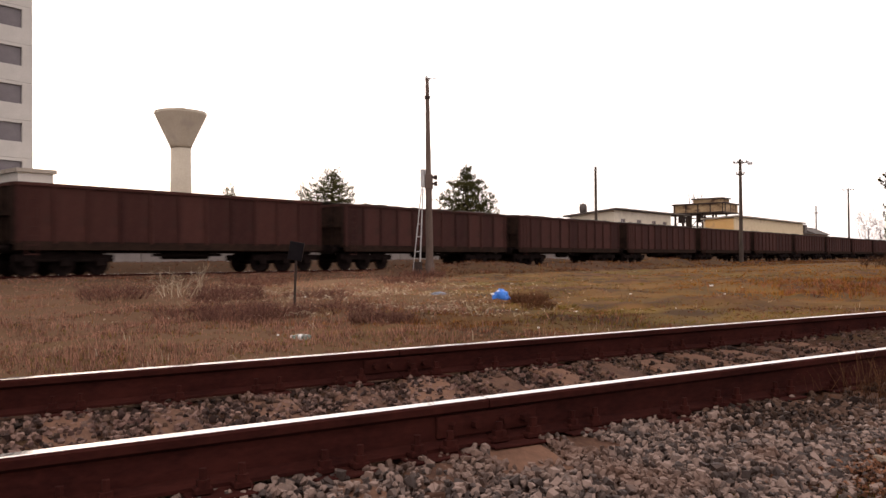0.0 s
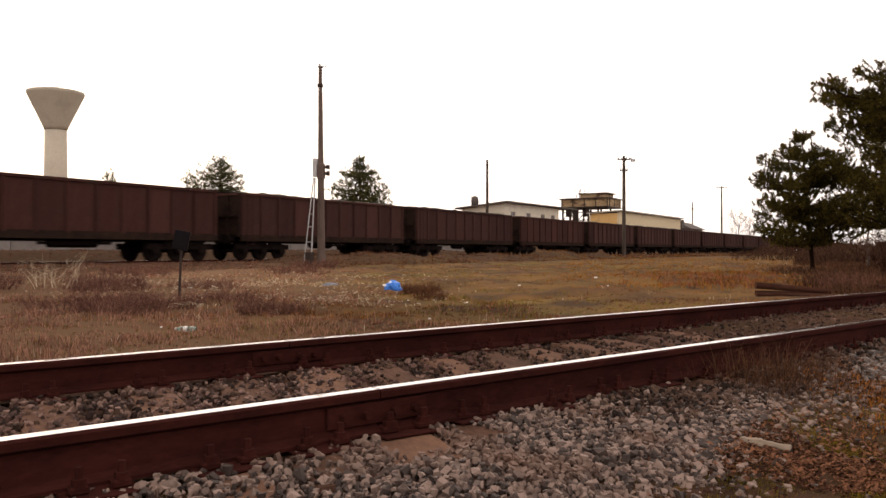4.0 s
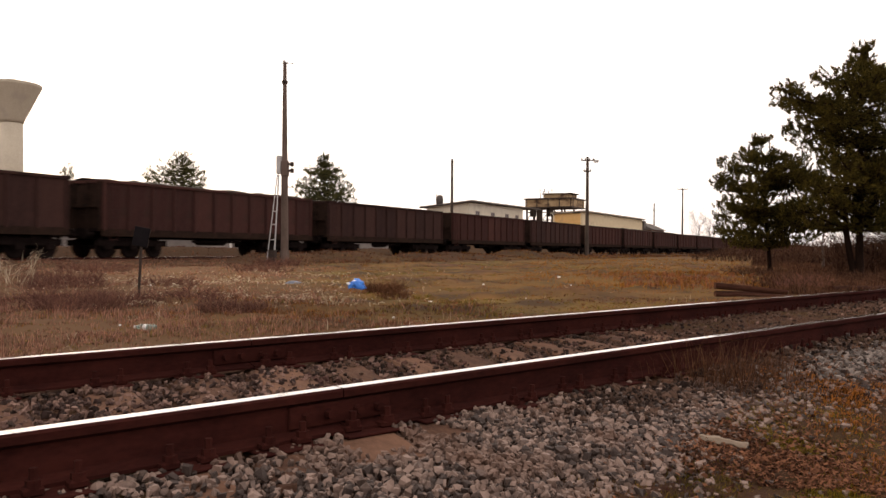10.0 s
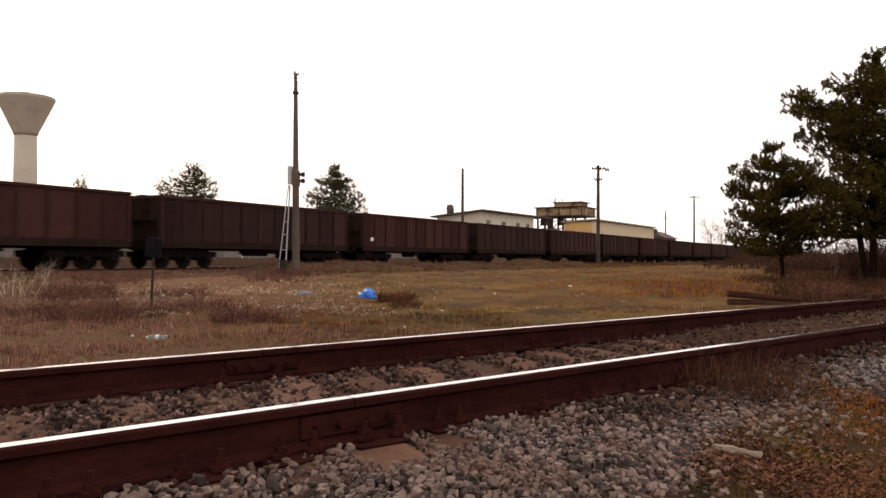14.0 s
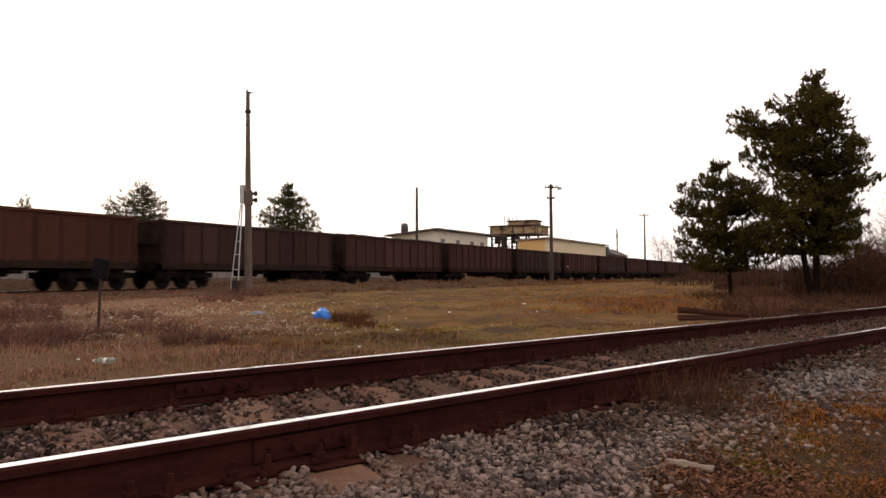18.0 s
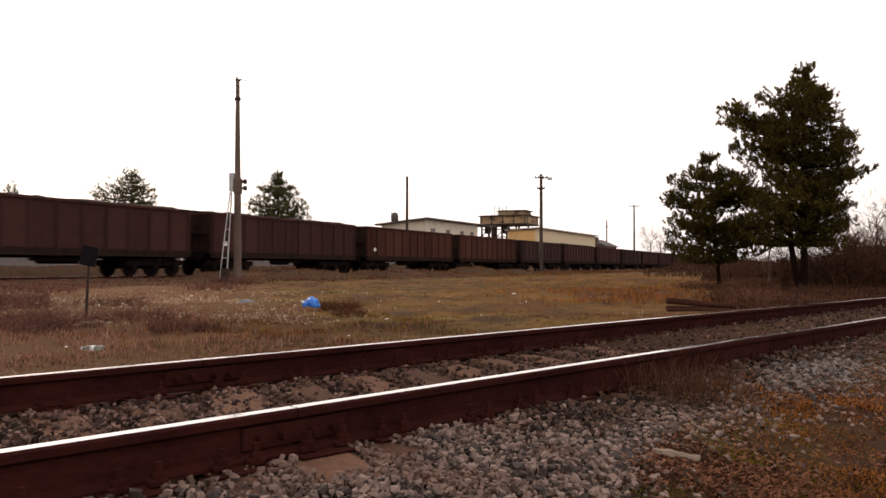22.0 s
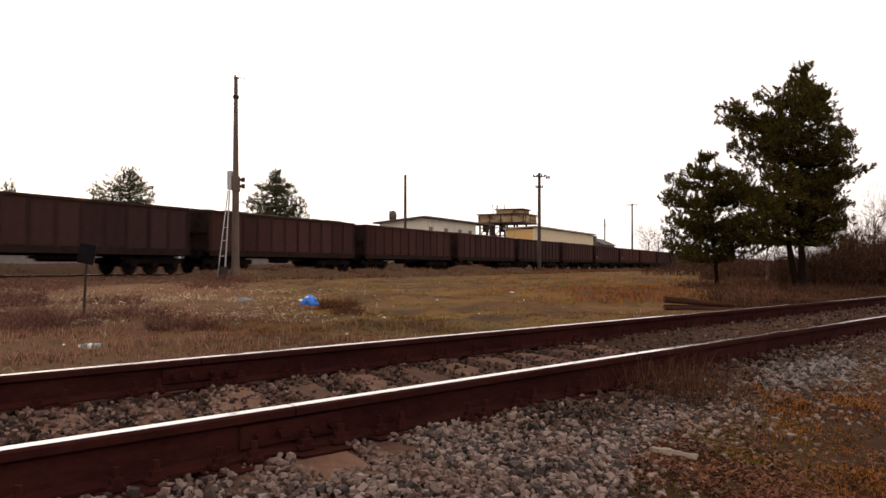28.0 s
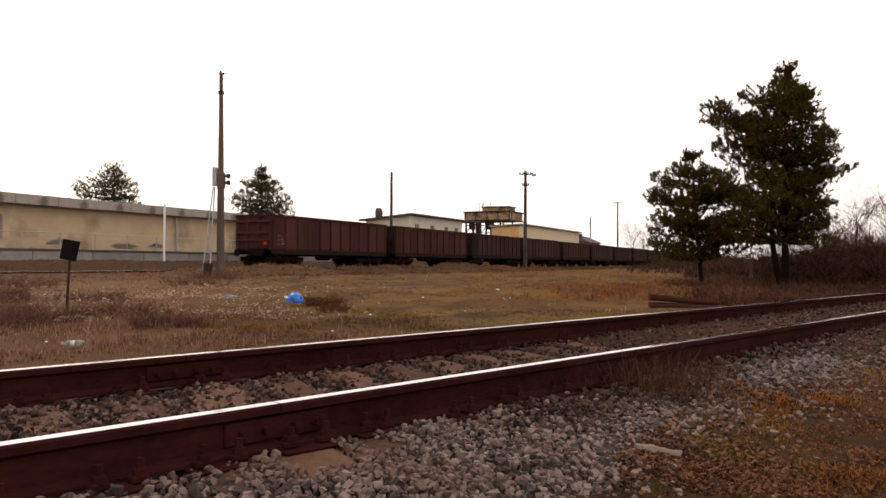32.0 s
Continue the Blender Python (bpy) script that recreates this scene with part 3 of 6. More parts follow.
def make_ballast():
    rnd = random.Random(11)
    spots, pale, soiled, rusty = [], [], [], []

    def drop(a, o, r, lift=0.0, into=None):
        x, y = track_xy(a, o)
        (spots if into is None else into).append((x, y, ground_z(x, y) + r * 0.35 + lift, r))

    def edge(a):
        """Where the gravel in front gives way to soil."""
        e = 0.45 + 0.9 * smooth(0.9, 1.9, a) + 0.4 * smooth(2.0, 3.8, a) + 0.35 * smooth(4.2, 9, a)
        return e + 0.1 * noise.noise((a * 1.3, 3, 0))

    # between the rails, thin over the sleepers
    for _ in range(22500):
        a, o = -1.2 + 15 * rnd.random() ** 1.25, rnd.uniform(2.35, 3.69)
        k = on_sleeper(a, o)
        if abs(k) < 0.088 and rnd.random() < 0.46 + 0.42 * smooth(1.6, 2.6, a) + 0.5 * noise.noise((a * 1.7, o * 1.2, 6)) and a < 9 and abs(o - 3.0) < 0.55:
            continue
        if a > 3.4 and rnd.random() < smooth(3.4, 6.0, a) * 0.9:
            continue
        drop(a, o, rnd.uniform(0.009, 0.021), rnd.uniform(0, 0.022) if abs(k) > 0.10 else 0.026, soiled if rnd.random() < 0.25 + 0.6 * smooth(1.5, 3.6, a) else rusty)
    # the shoulder in front, and its scattered edge
    for _ in range(54000):
        a = -0.7 + 9.7 * rnd.random() ** 1.25
        if a < 0.3:
            a -= abs(rnd.gauss(0, 0.5)) * (0.3 - a)
        e = edge(a)
        o = 2.2 - (2.2 - e) * rnd.random() - (rnd.random() ** 7) * 0.6
        k = on_sleeper(a, o)
        if a > 3.1 and o > 2.05 - 0.42 * smooth(3.0, 4.4, a) + 0.12 * noise.noise((a * 2, o, 1)) and rnd.random() < 0.93:
            continue
        if abs(k) < 0.125 and o > 1.92 + 0.06 * noise.noise((a * 9, o * 9, 2)) and 1.45 < a < 1.95:
            continue
        drop(a, o, (0.0078 + 0.0122 * rnd.random() ** 1.25) * (1.4 if rnd.random() < 0.07 else 1), rnd.uniform(0, 0.036) * smooth(e - 0.1, e + 0.35, o), soiled if rnd.random() < 0.9 * smooth(2.1, 2.9, a) * smooth(1.6, 1.85, o) else None)
    for _ in range(500):
        a = rnd.uniform(1.5, 7)
        drop(a, edge(a) - abs(rnd.gauss(0, 0.8)), rnd.uniform(0.01, 0.022), -0.006)
    # crumbs of soil and pebbles over the trodden verge
    for _ in range(7000):
        a = rnd.uniform(0.9, 2.2) + 7.5 * rnd.random() ** 1.6
        drop(a, edge(a) + 0.15 - 1.9 * rnd.random() ** 1.2, rnd.uniform(0.004, 0.011), 0.0, soiled)
    for _ in range(650):
        a = rnd.uniform(1.0, 2.2) + 6 * rnd.random() ** 1.5
        drop(a, edge(a) + 0.1 - 1.7 * rnd.random() ** 1.4, rnd.uniform(0.006, 0.017), -0.003)
    # on along the bed on the other side of the eye
    for _ in range(7000):
        a, o = 0.0 - 12.0 * rnd.random() ** 1.5, rnd.uniform(0.6, 5.2)
        if rnd.random() < smooth(1.2, 2.4, abs(o - 3.0) + 0.25 * noise.noise((a * 0.9, o * 0.9, 4))) or min(abs(o - NEAR_RAIL_Y), abs(o - FAR_RAIL_Y)) < 0.08:
            continue
        drop(a, o, rnd.uniform(0.016, 0.032), rnd.uniform(0, 0.02))
    # the far shoulder
    for _ in range(3600):
        drop(rnd.uniform(-1, 14), 3.86 + abs(rnd.gauss(0, 0.3)), rnd.uniform(0.012, 0.026))
    for _ in range(2200):
        a = rnd.uniform(9, 34)
        drop(a, rnd.uniform(1.7, 4.5), rnd.uniform(0.02, 0.035), 0.0, soiled)
    # soiled, half-buried stones farther along
    for _ in range(9500):
        a, o = 2.9 + 17 * rnd.random() ** 1.5, rnd.uniform(1.5, 3.69)
        if abs(o - NEAR_RAIL_Y) < 0.08 or rnd.random() < 1 - smooth(2.9, 4.6, a) or (a < 5.5 and o > 2.3 and abs(on_sleeper(a, o)) < 0.085 and rnd.random() < 0.85):
            continue
        drop(a, o, rnd.uniform(0.012, 0.026), -0.004, soiled)
    strewn("soiled_ballast", soiled, DIRTY_STONE, "dark soiled stones sunk in the track bed", "ballast", 13)
    strewn("rusty_ballast", rusty, RUSTY_STONE, "rust-dusted crushed stone between the rails", "ballast", 14)
    strewn("ballast", spots, STONE, "loose grey and brownish crushed track ballast", "ballast", 3)
    for _ in range(600):
        u, w = rnd.gauss(0, 0.5), rnd.gauss(0, 0.16)
        x, y = 2.10 + u * 0.70 - w * 0.5, 4.82 + u * 0.72 + w * 0.5
        pale.append((x, y, ground_z(x, y) + 0.012, rnd.uniform(0.010, 0.026)))
    strewn("pale_gravel", pale, PALE_STONE, "patch of pale grey gravel beside the track", "gravel", 4)


make_ballast()


# ---- far line ----
def make_far_track():
    track = thing("railway_track", FAR_TRACK @ pose(0, 0, 0), "far railway track with thin bright rail heads behind the meadow", "railway track", kind="structure")
    for y in (LINE_Y - 0.75, LINE_Y + 0.75):
        rail = part("rail", profile_bar(RAIL_SHAPE, -150, 1200), RAIL_RUST, track, "rust-brown steel rail", pose(0, y, RAIL_Z))
        part("running_surface", profile_bar([(-0.026, 0.143), (0.026, 0.143), (0.026, 0.1485), (0.021, 0.1505), (-0.021, 0.1505), (-0.026, 0.1485)], -150, 1200), RAIL_HEAD, rail, "polished bright steel rail head")
    sl = None
    for k in range(150):
        at = pose(10 + 0.62 * k, LINE_Y, RAIL_Z - 0.004)
        if sl is None:
            sl = part("sleeper", boxed(-0.12, 0.12, -1.25, 1.25, -0.14, 0, bevel=0.012), SLEEPER, track, at=at)
        else:
            again(sl, at)


make_far_track()


def make_ballast_bed():
    """Crushed stone under the goods line, with an uneven edge."""
    rnd = random.Random(61)
    spots = []
    for _ in range(4000):
        s, o = -60 + 200 * rnd.random(), LINE_Y + rnd.gauss(0, 1.0)
        if abs(o - LINE_Y) < 2.3 and abs(abs(o - LINE_Y) - 0.75) > 0.09:
            x, y = line_xy(s, o)
            spots.append((x, y, ground_z(x, y) - 0.01, rnd.uniform(0.03, 0.06)))
    strewn("far_ballast", spots, STONE, "brown crushed stone under the goods line", "ballast", 9)


make_ballast_bed()

WAGON_PITCH, BODY, WIDE, TOP, FLOOR = 16.0, 14.4, 2.9, 3.40, 1.28


def side_wall(sign):
    bm = bmesh.new()
    y = sign * (WIDE / 2 - 0.125)
    box(bm, -BODY / 2, BODY / 2, y - 0.03, y + 0.03, FLOOR, TOP - 0.02)
    return bm


def make_wagon(paint, marks, ends, heap=0.0):
    w = thing("freight_wagon", pose(0, 0, 0), "dirty brown open-top six-axle freight wagon with ribbed steel sides", "freight wagon", "wagons of the goods train")
    half, hw = BODY / 2, WIDE / 2
    part("side_wall", side_wall(-1), paint, w)
    part("side_wall", side_wall(1), paint, w)
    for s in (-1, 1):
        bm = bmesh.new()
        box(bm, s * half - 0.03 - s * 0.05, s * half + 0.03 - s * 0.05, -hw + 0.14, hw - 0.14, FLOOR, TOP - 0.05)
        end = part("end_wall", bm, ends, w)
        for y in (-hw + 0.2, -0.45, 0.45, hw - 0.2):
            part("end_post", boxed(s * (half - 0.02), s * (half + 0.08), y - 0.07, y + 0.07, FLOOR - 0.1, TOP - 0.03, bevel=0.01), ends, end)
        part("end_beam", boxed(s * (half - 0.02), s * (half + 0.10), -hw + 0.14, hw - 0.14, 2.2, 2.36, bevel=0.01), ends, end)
    bm = bmesh.new()
    for y in (-hw + 0.08, hw - 0.08):
        box(bm, -half - 0.02, half + 0.02, y - 0.075, y + 0.075, TOP - 0.13, TOP, bevel=0.015)
    for x in (-half, half):
        box(bm, x - 0.06, x + 0.06, -hw + 0.16, hw - 0.16, TOP - 0.12, TOP - 0.003)
    part("top_rail", bm, paint, w)
    stake = None
    count = 11
    panel = None
    for k in range(count):
        at = pose(-half + 0.1 + (BODY - 0.2) * (k + 0.5) / count, -hw + 0.089, 0)
        if panel is None:
            wide = (BODY - 0.2) / count / 2 - 0.066
            bm = boxed(-wide, wide, -0.006, 0.0, FLOOR + 0.005, TOP - 0.145)
            bmesh.ops.subdivide_edges(bm, edges=list(bm.edges), cuts=3, use_grid_fill=True)
            for v in bm.verts:
                v.co.y -= 0.012 * max(0.0, noise.noise((v.co.x * 2.0, 3.0, v.co.z * 1.6)))
            panel = part("side_panel", bm, paint, w, at=at)
        else:
            again(panel, at)
    for s in (-1, 1):
        for k in range(count + 1):
            x = -half + 0.1 + (BODY - 0.2) * k / count
            at = pose(x, s * (hw - 0.045), 0)
            if stake is None:
                bm = bmesh.new()
                box(bm, -0.06, 0.06, -0.05, 0.03, FLOOR - 0.08, TOP - 0.13, bevel=0.015)
                stake = part("side_stake", bm, paint, w, at=at)
            else:
                again(stake, at)
    bm = bmesh.new()
    for y in (-hw + 0.07, hw - 0.07):
        box(bm, -half, half, y - 0.06, y + 0.06, FLOOR - 0.33, FLOOR - 0.002, bevel=0.01)
    part("side_sill", bm, END_SILL_DARK, w)
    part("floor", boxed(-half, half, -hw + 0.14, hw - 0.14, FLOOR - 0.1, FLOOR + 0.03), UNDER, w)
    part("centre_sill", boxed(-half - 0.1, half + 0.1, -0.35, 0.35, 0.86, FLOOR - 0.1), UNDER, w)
    bm = bmesh.new()
    vs = []
    for i in range(25):
        row = []
        for j in range(7):
            x, y = -half + 0.1 + (BODY - 0.2) * i / 24, -hw + 0.16 + (WIDE - 0.32) * j / 6
            row.append(bm.verts.new((x, y, TOP - 0.45 + heap + (0.12 + 0.1 * heap) * noise.noise((x * 1.3, y, 7.0)) + 0.18 * math.cos(j / 6 * math.pi - math.pi / 2))))
        vs.append(row)
    for a, b in zip(vs, vs[1:]):
        for j in range(6):
            bm.faces.new((a[j], b[j], b[j + 1], a[j + 1]))
    bmesh.ops.solidify(bm, geom=list(bm.faces), thickness=0.3)
    part("coal_load", bm, COAL, w, "dark load just below the rim")
    # bogies
    for s in (-1, 1):
        bm = bmesh.new()
        for y in (-1.0, 1.0):
            box(bm, -1.9, 1.9, y - 0.07, y + 0.07, 0.52, 0.80, bevel=0.03)
            for k in (-1.36, 0, 1.36):
                box(bm, k - 0.2, k + 0.2, y - 0.12, y + 0.12, 0.34, 0.66, bevel=0.03)
            for k in (-0.68, 0.68):
                box(bm, k - 0.3, k + 0.3, y - 0.09, y + 0.09, 0.62, 0.92, bevel=0.04)
        box(bm, -0.3, 0.3, -1.0, 1.0, 0.6, 0.88)
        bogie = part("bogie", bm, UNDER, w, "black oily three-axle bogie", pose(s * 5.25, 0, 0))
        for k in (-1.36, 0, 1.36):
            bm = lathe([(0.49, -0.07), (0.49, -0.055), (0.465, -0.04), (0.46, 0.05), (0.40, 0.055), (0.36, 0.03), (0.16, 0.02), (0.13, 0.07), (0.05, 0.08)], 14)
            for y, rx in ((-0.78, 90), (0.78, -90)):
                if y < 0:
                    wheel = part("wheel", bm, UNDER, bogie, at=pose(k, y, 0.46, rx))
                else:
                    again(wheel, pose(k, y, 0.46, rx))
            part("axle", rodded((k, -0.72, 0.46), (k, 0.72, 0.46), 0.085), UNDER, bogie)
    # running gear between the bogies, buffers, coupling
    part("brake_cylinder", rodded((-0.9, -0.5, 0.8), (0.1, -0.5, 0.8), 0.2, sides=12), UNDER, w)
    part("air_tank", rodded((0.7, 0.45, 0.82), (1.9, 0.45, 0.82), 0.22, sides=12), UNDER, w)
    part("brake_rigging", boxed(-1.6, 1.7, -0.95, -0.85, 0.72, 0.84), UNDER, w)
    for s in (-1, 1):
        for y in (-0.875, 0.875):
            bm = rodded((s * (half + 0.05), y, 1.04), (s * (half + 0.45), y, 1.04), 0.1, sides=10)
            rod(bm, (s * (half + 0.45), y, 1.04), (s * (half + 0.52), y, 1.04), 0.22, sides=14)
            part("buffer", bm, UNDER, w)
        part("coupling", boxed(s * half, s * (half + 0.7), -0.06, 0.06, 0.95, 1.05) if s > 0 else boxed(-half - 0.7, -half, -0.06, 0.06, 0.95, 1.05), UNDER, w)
    # ladder at the rear, faded markings
    bm = bmesh.new()
    for x in (-half + 0.35, -half + 0.75):
        rod(bm, (x, -hw - 0.02, 0.75), (x, -hw - 0.02, TOP - 0.1), 0.018, sides=5)
    for k in range(8):
        rod(bm, (-half + 0.35, -hw - 0.02, 0.8 + k * 0.33), (-half + 0.75, -hw - 0.02, 0.8 + k * 0.33), 0.014, sides=5)
    part("ladder", bm, paint, w)
    for i in range(marks):
        bm = bmesh.new()
        x0, z0 = (-half + 1.62 + 1.32 * i), 1.9
        box(bm, x0, x0 + 0.26, -hw + 0.088, -hw + 0.096, z0, z0 + 0.2)
        part("marking", bm, MARK, w, "faded white paint marking")
    return w


def make_train():
    rnd = random.Random(21)
    last = make_wagon(WAGON_RED, 2, WAGON_RED)
    last["label"] = "red-oxide open-top freight wagon, last of the goods train"
    # coupled ends are coloured dark to hold the shade between the wagons
    kinds = [make_wagon(WAGON_RUST, 0, END_SILL_DARK, 0.2), make_wagon(WAGON_BROWN, 0, END_SILL_DARK, 0.42), make_wagon(WAGON_DARK, 0, END_SILL_DARK, 0.36), make_wagon(WAGON_ORANGE, 0, END_SILL_DARK, 0.3)]
    # tail lamp, a door in the side and scuffed lettering on the last wagon
    half, hw = BODY / 2, WIDE / 2
    lamp = part("tail_lamp", rodded((-half - 0.08, -hw + 0.42, 1.62), (-half - 0.16, -hw + 0.42, 1.62), 0.13, sides=14), DARK_METAL, last, "round tail lamp with a red lens")
    part("lens", rodded((-half - 0.162, -hw + 0.42, 1.62), (-half - 0.18, -hw + 0.42, 1.62), 0.105, sides=14), RED_LENS, lamp)
    for z in (1.75, 2.9):
        part("end_beam", boxed(-half - 0.10, -half + 0.02, -hw + 0.14, hw - 0.14, z, z + 0.12, bevel=0.01), WAGON_RED, last)
    door = part("side_door", boxed(-half + 2.72, -half + 3.92, -hw + 0.05, -hw + 0.075, FLOOR + 0.02, TOP - 0.35, bevel=0.006), WAGON_ORANGE, last, "paler scuffed side door")
    for x in (-half + 2.80, -half + 3.84):
        part("door_frame", boxed(x - 0.05, x + 0.05, -hw - 0.0, -hw + 0.048, FLOOR, TOP - 0.3, bevel=0.01), WAGON_RED, door)
    for _ in range(16):
        x, z = -half + 0.45 + 1.1 * rnd.random(), 1.55 + 0.75 * rnd.random() ** 1.3
        part("scuff", boxed(x, x + rnd.uniform(0.05, 0.3), -hw + 0.070, -hw + 0.0745, z, z + rnd.uniform(0.02, 0.05)), MARK, last, "scuffed remains of white lettering")
    looks = ["red-oxide painted open-top six-axle freight wagon, dusty and faded", "dirty brown open-top six-axle freight wagon with ribbed steel sides",
             "soot-dark open-top six-axle freight wagon with ribbed steel sides", "faded orange-brown open-top six-axle freight wagon with ribbed sides"]
    order = [3, 2, 1, 0, 1, 2, 1, 1, 3, 3, 2, 1, 0, 2, 0, 2, 1]
    used, wagons = set(), [last]
    for k in range(53):
        which = order[k] if k < len(order) else rnd.choice((0, 1, 1, 2))
        w = copy_thing(kinds[which], pose(0, 0, 0)) if which in used else kinds[which]
        used.add(which)
        w["label"] = looks[which]
        wagons.append(w)
    for k in (8, 9, 15):
        part("marking_plate", boxed(-BODY / 2 + 0.98, -BODY / 2 + 1.26, -WIDE / 2 + 0.058, -WIDE / 2 + 0.078, 1.62, 1.86, bevel=0.004), WHITE_METAL, wagons[k], "small white marking plate")
    return wagons


WAGONS = make_train()


def travelled(t):
    """Way of the train along its line: it gathers speed slowly."""
    return 12.0514 * t + 0.020565 * t * t + 0.000142 * t * t * t


# front corner of the last wagon at the end of the clip
LAST_FRONT = 53.85


def wagon_rows(k):
    rows = []
    for i in range(17):
        t = 2.0 * i
        front = LAST_FRONT + WAGON_PITCH * k + travelled(t) - travelled(32.0)
        rows.append((t, FAR_TRACK @ pose(front - BODY / 2, LINE_Y, RAIL_TOP)))
    return rows


def motions():
    for k, w in enumerate(WAGONS):
        walk(w, wagon_rows(k))


# ---- buildings behind the line ----
def window_unit(parent, x, z, wide, high, y):
    """A framed window in a wall that faces local -y."""
    bars = 3 if wide > 1.5 else 2
    edge = 0.07
    cell, rise = (wide - (bars + 1) * edge) / bars, (high - 3 * edge) / 2
    holes = [(x - wide / 2 + edge + cell / 2 + i * (cell + edge), z + edge + j * (rise + edge), cell, rise) for i in range(bars) for j in range(2)]
    win = part("window", holed_wall(x - wide / 2, x + wide / 2, y - 0.05, y + 0.03, z, z + high, holes), FRAME_PAINT, parent)
    for hx, hz, a, b in holes:
        part("pane", boxed(hx - a / 2, hx + a / 2, y - 0.012, y + 0.012, hz, hz + b), GLASS, win)


def holed_wall(x0, x1, y0, y1, z0, z1, holes):
    """A wall along x with rectangular openings (x, z, wide, high), that do not overlap."""
    bm = bmesh.new()
    xs, zs = {x0, x1}, {z0, z1}
    for x, z, wide, high in holes:
        xs |= {x - wide / 2, x + wide / 2}
        zs |= {z, z + high}
    xs, zs = sorted(xs), sorted(zs)

    def solid(i, k):
        if not (0 <= i < len(xs) - 1 and 0 <= k < len(zs) - 1):
            return False
        cx, cz = (xs[i] + xs[i + 1]) / 2, (zs[k] + zs[k + 1]) / 2
        return not any(abs(cx - x) < wide / 2 and z < cz < z + high for x, z, wide, high in holes)

    grid = {}

    def at(i, j, k):
        if (i, j, k) not in grid:
            grid[i, j, k] = bm.verts.new((xs[i], (y0, y1)[j], zs[k]))
        return grid[i, j, k]

    for i in range(len(xs) - 1):
        for k in range(len(zs) - 1):
            if not solid(i, k):
                continue
            bm.faces.new((at(i, 0, k), at(i + 1, 0, k), at(i + 1, 0, k + 1), at(i, 0, k + 1)))
            bm.faces.new((at(i, 1, k), at(i, 1, k + 1), at(i + 1, 1, k + 1), at(i + 1, 1, k)))
            for di, dk, a, b in ((-1, 0, (i, k), (i, k + 1)), (1, 0, (i + 1, k + 1), (i + 1, k)), (0, -1, (i + 1, k), (i, k)), (0, 1, (i, k + 1), (i + 1, k + 1))):
                if not solid(i + di, k + dk):
                    bm.faces.new((at(a[0], 0, a[1]), at(b[0], 0, b[1]), at(b[0], 1, b[1]), at(a[0], 1, a[1])))
    bmesh.ops.recalc_face_normals(bm, faces=bm.faces)
    return bm


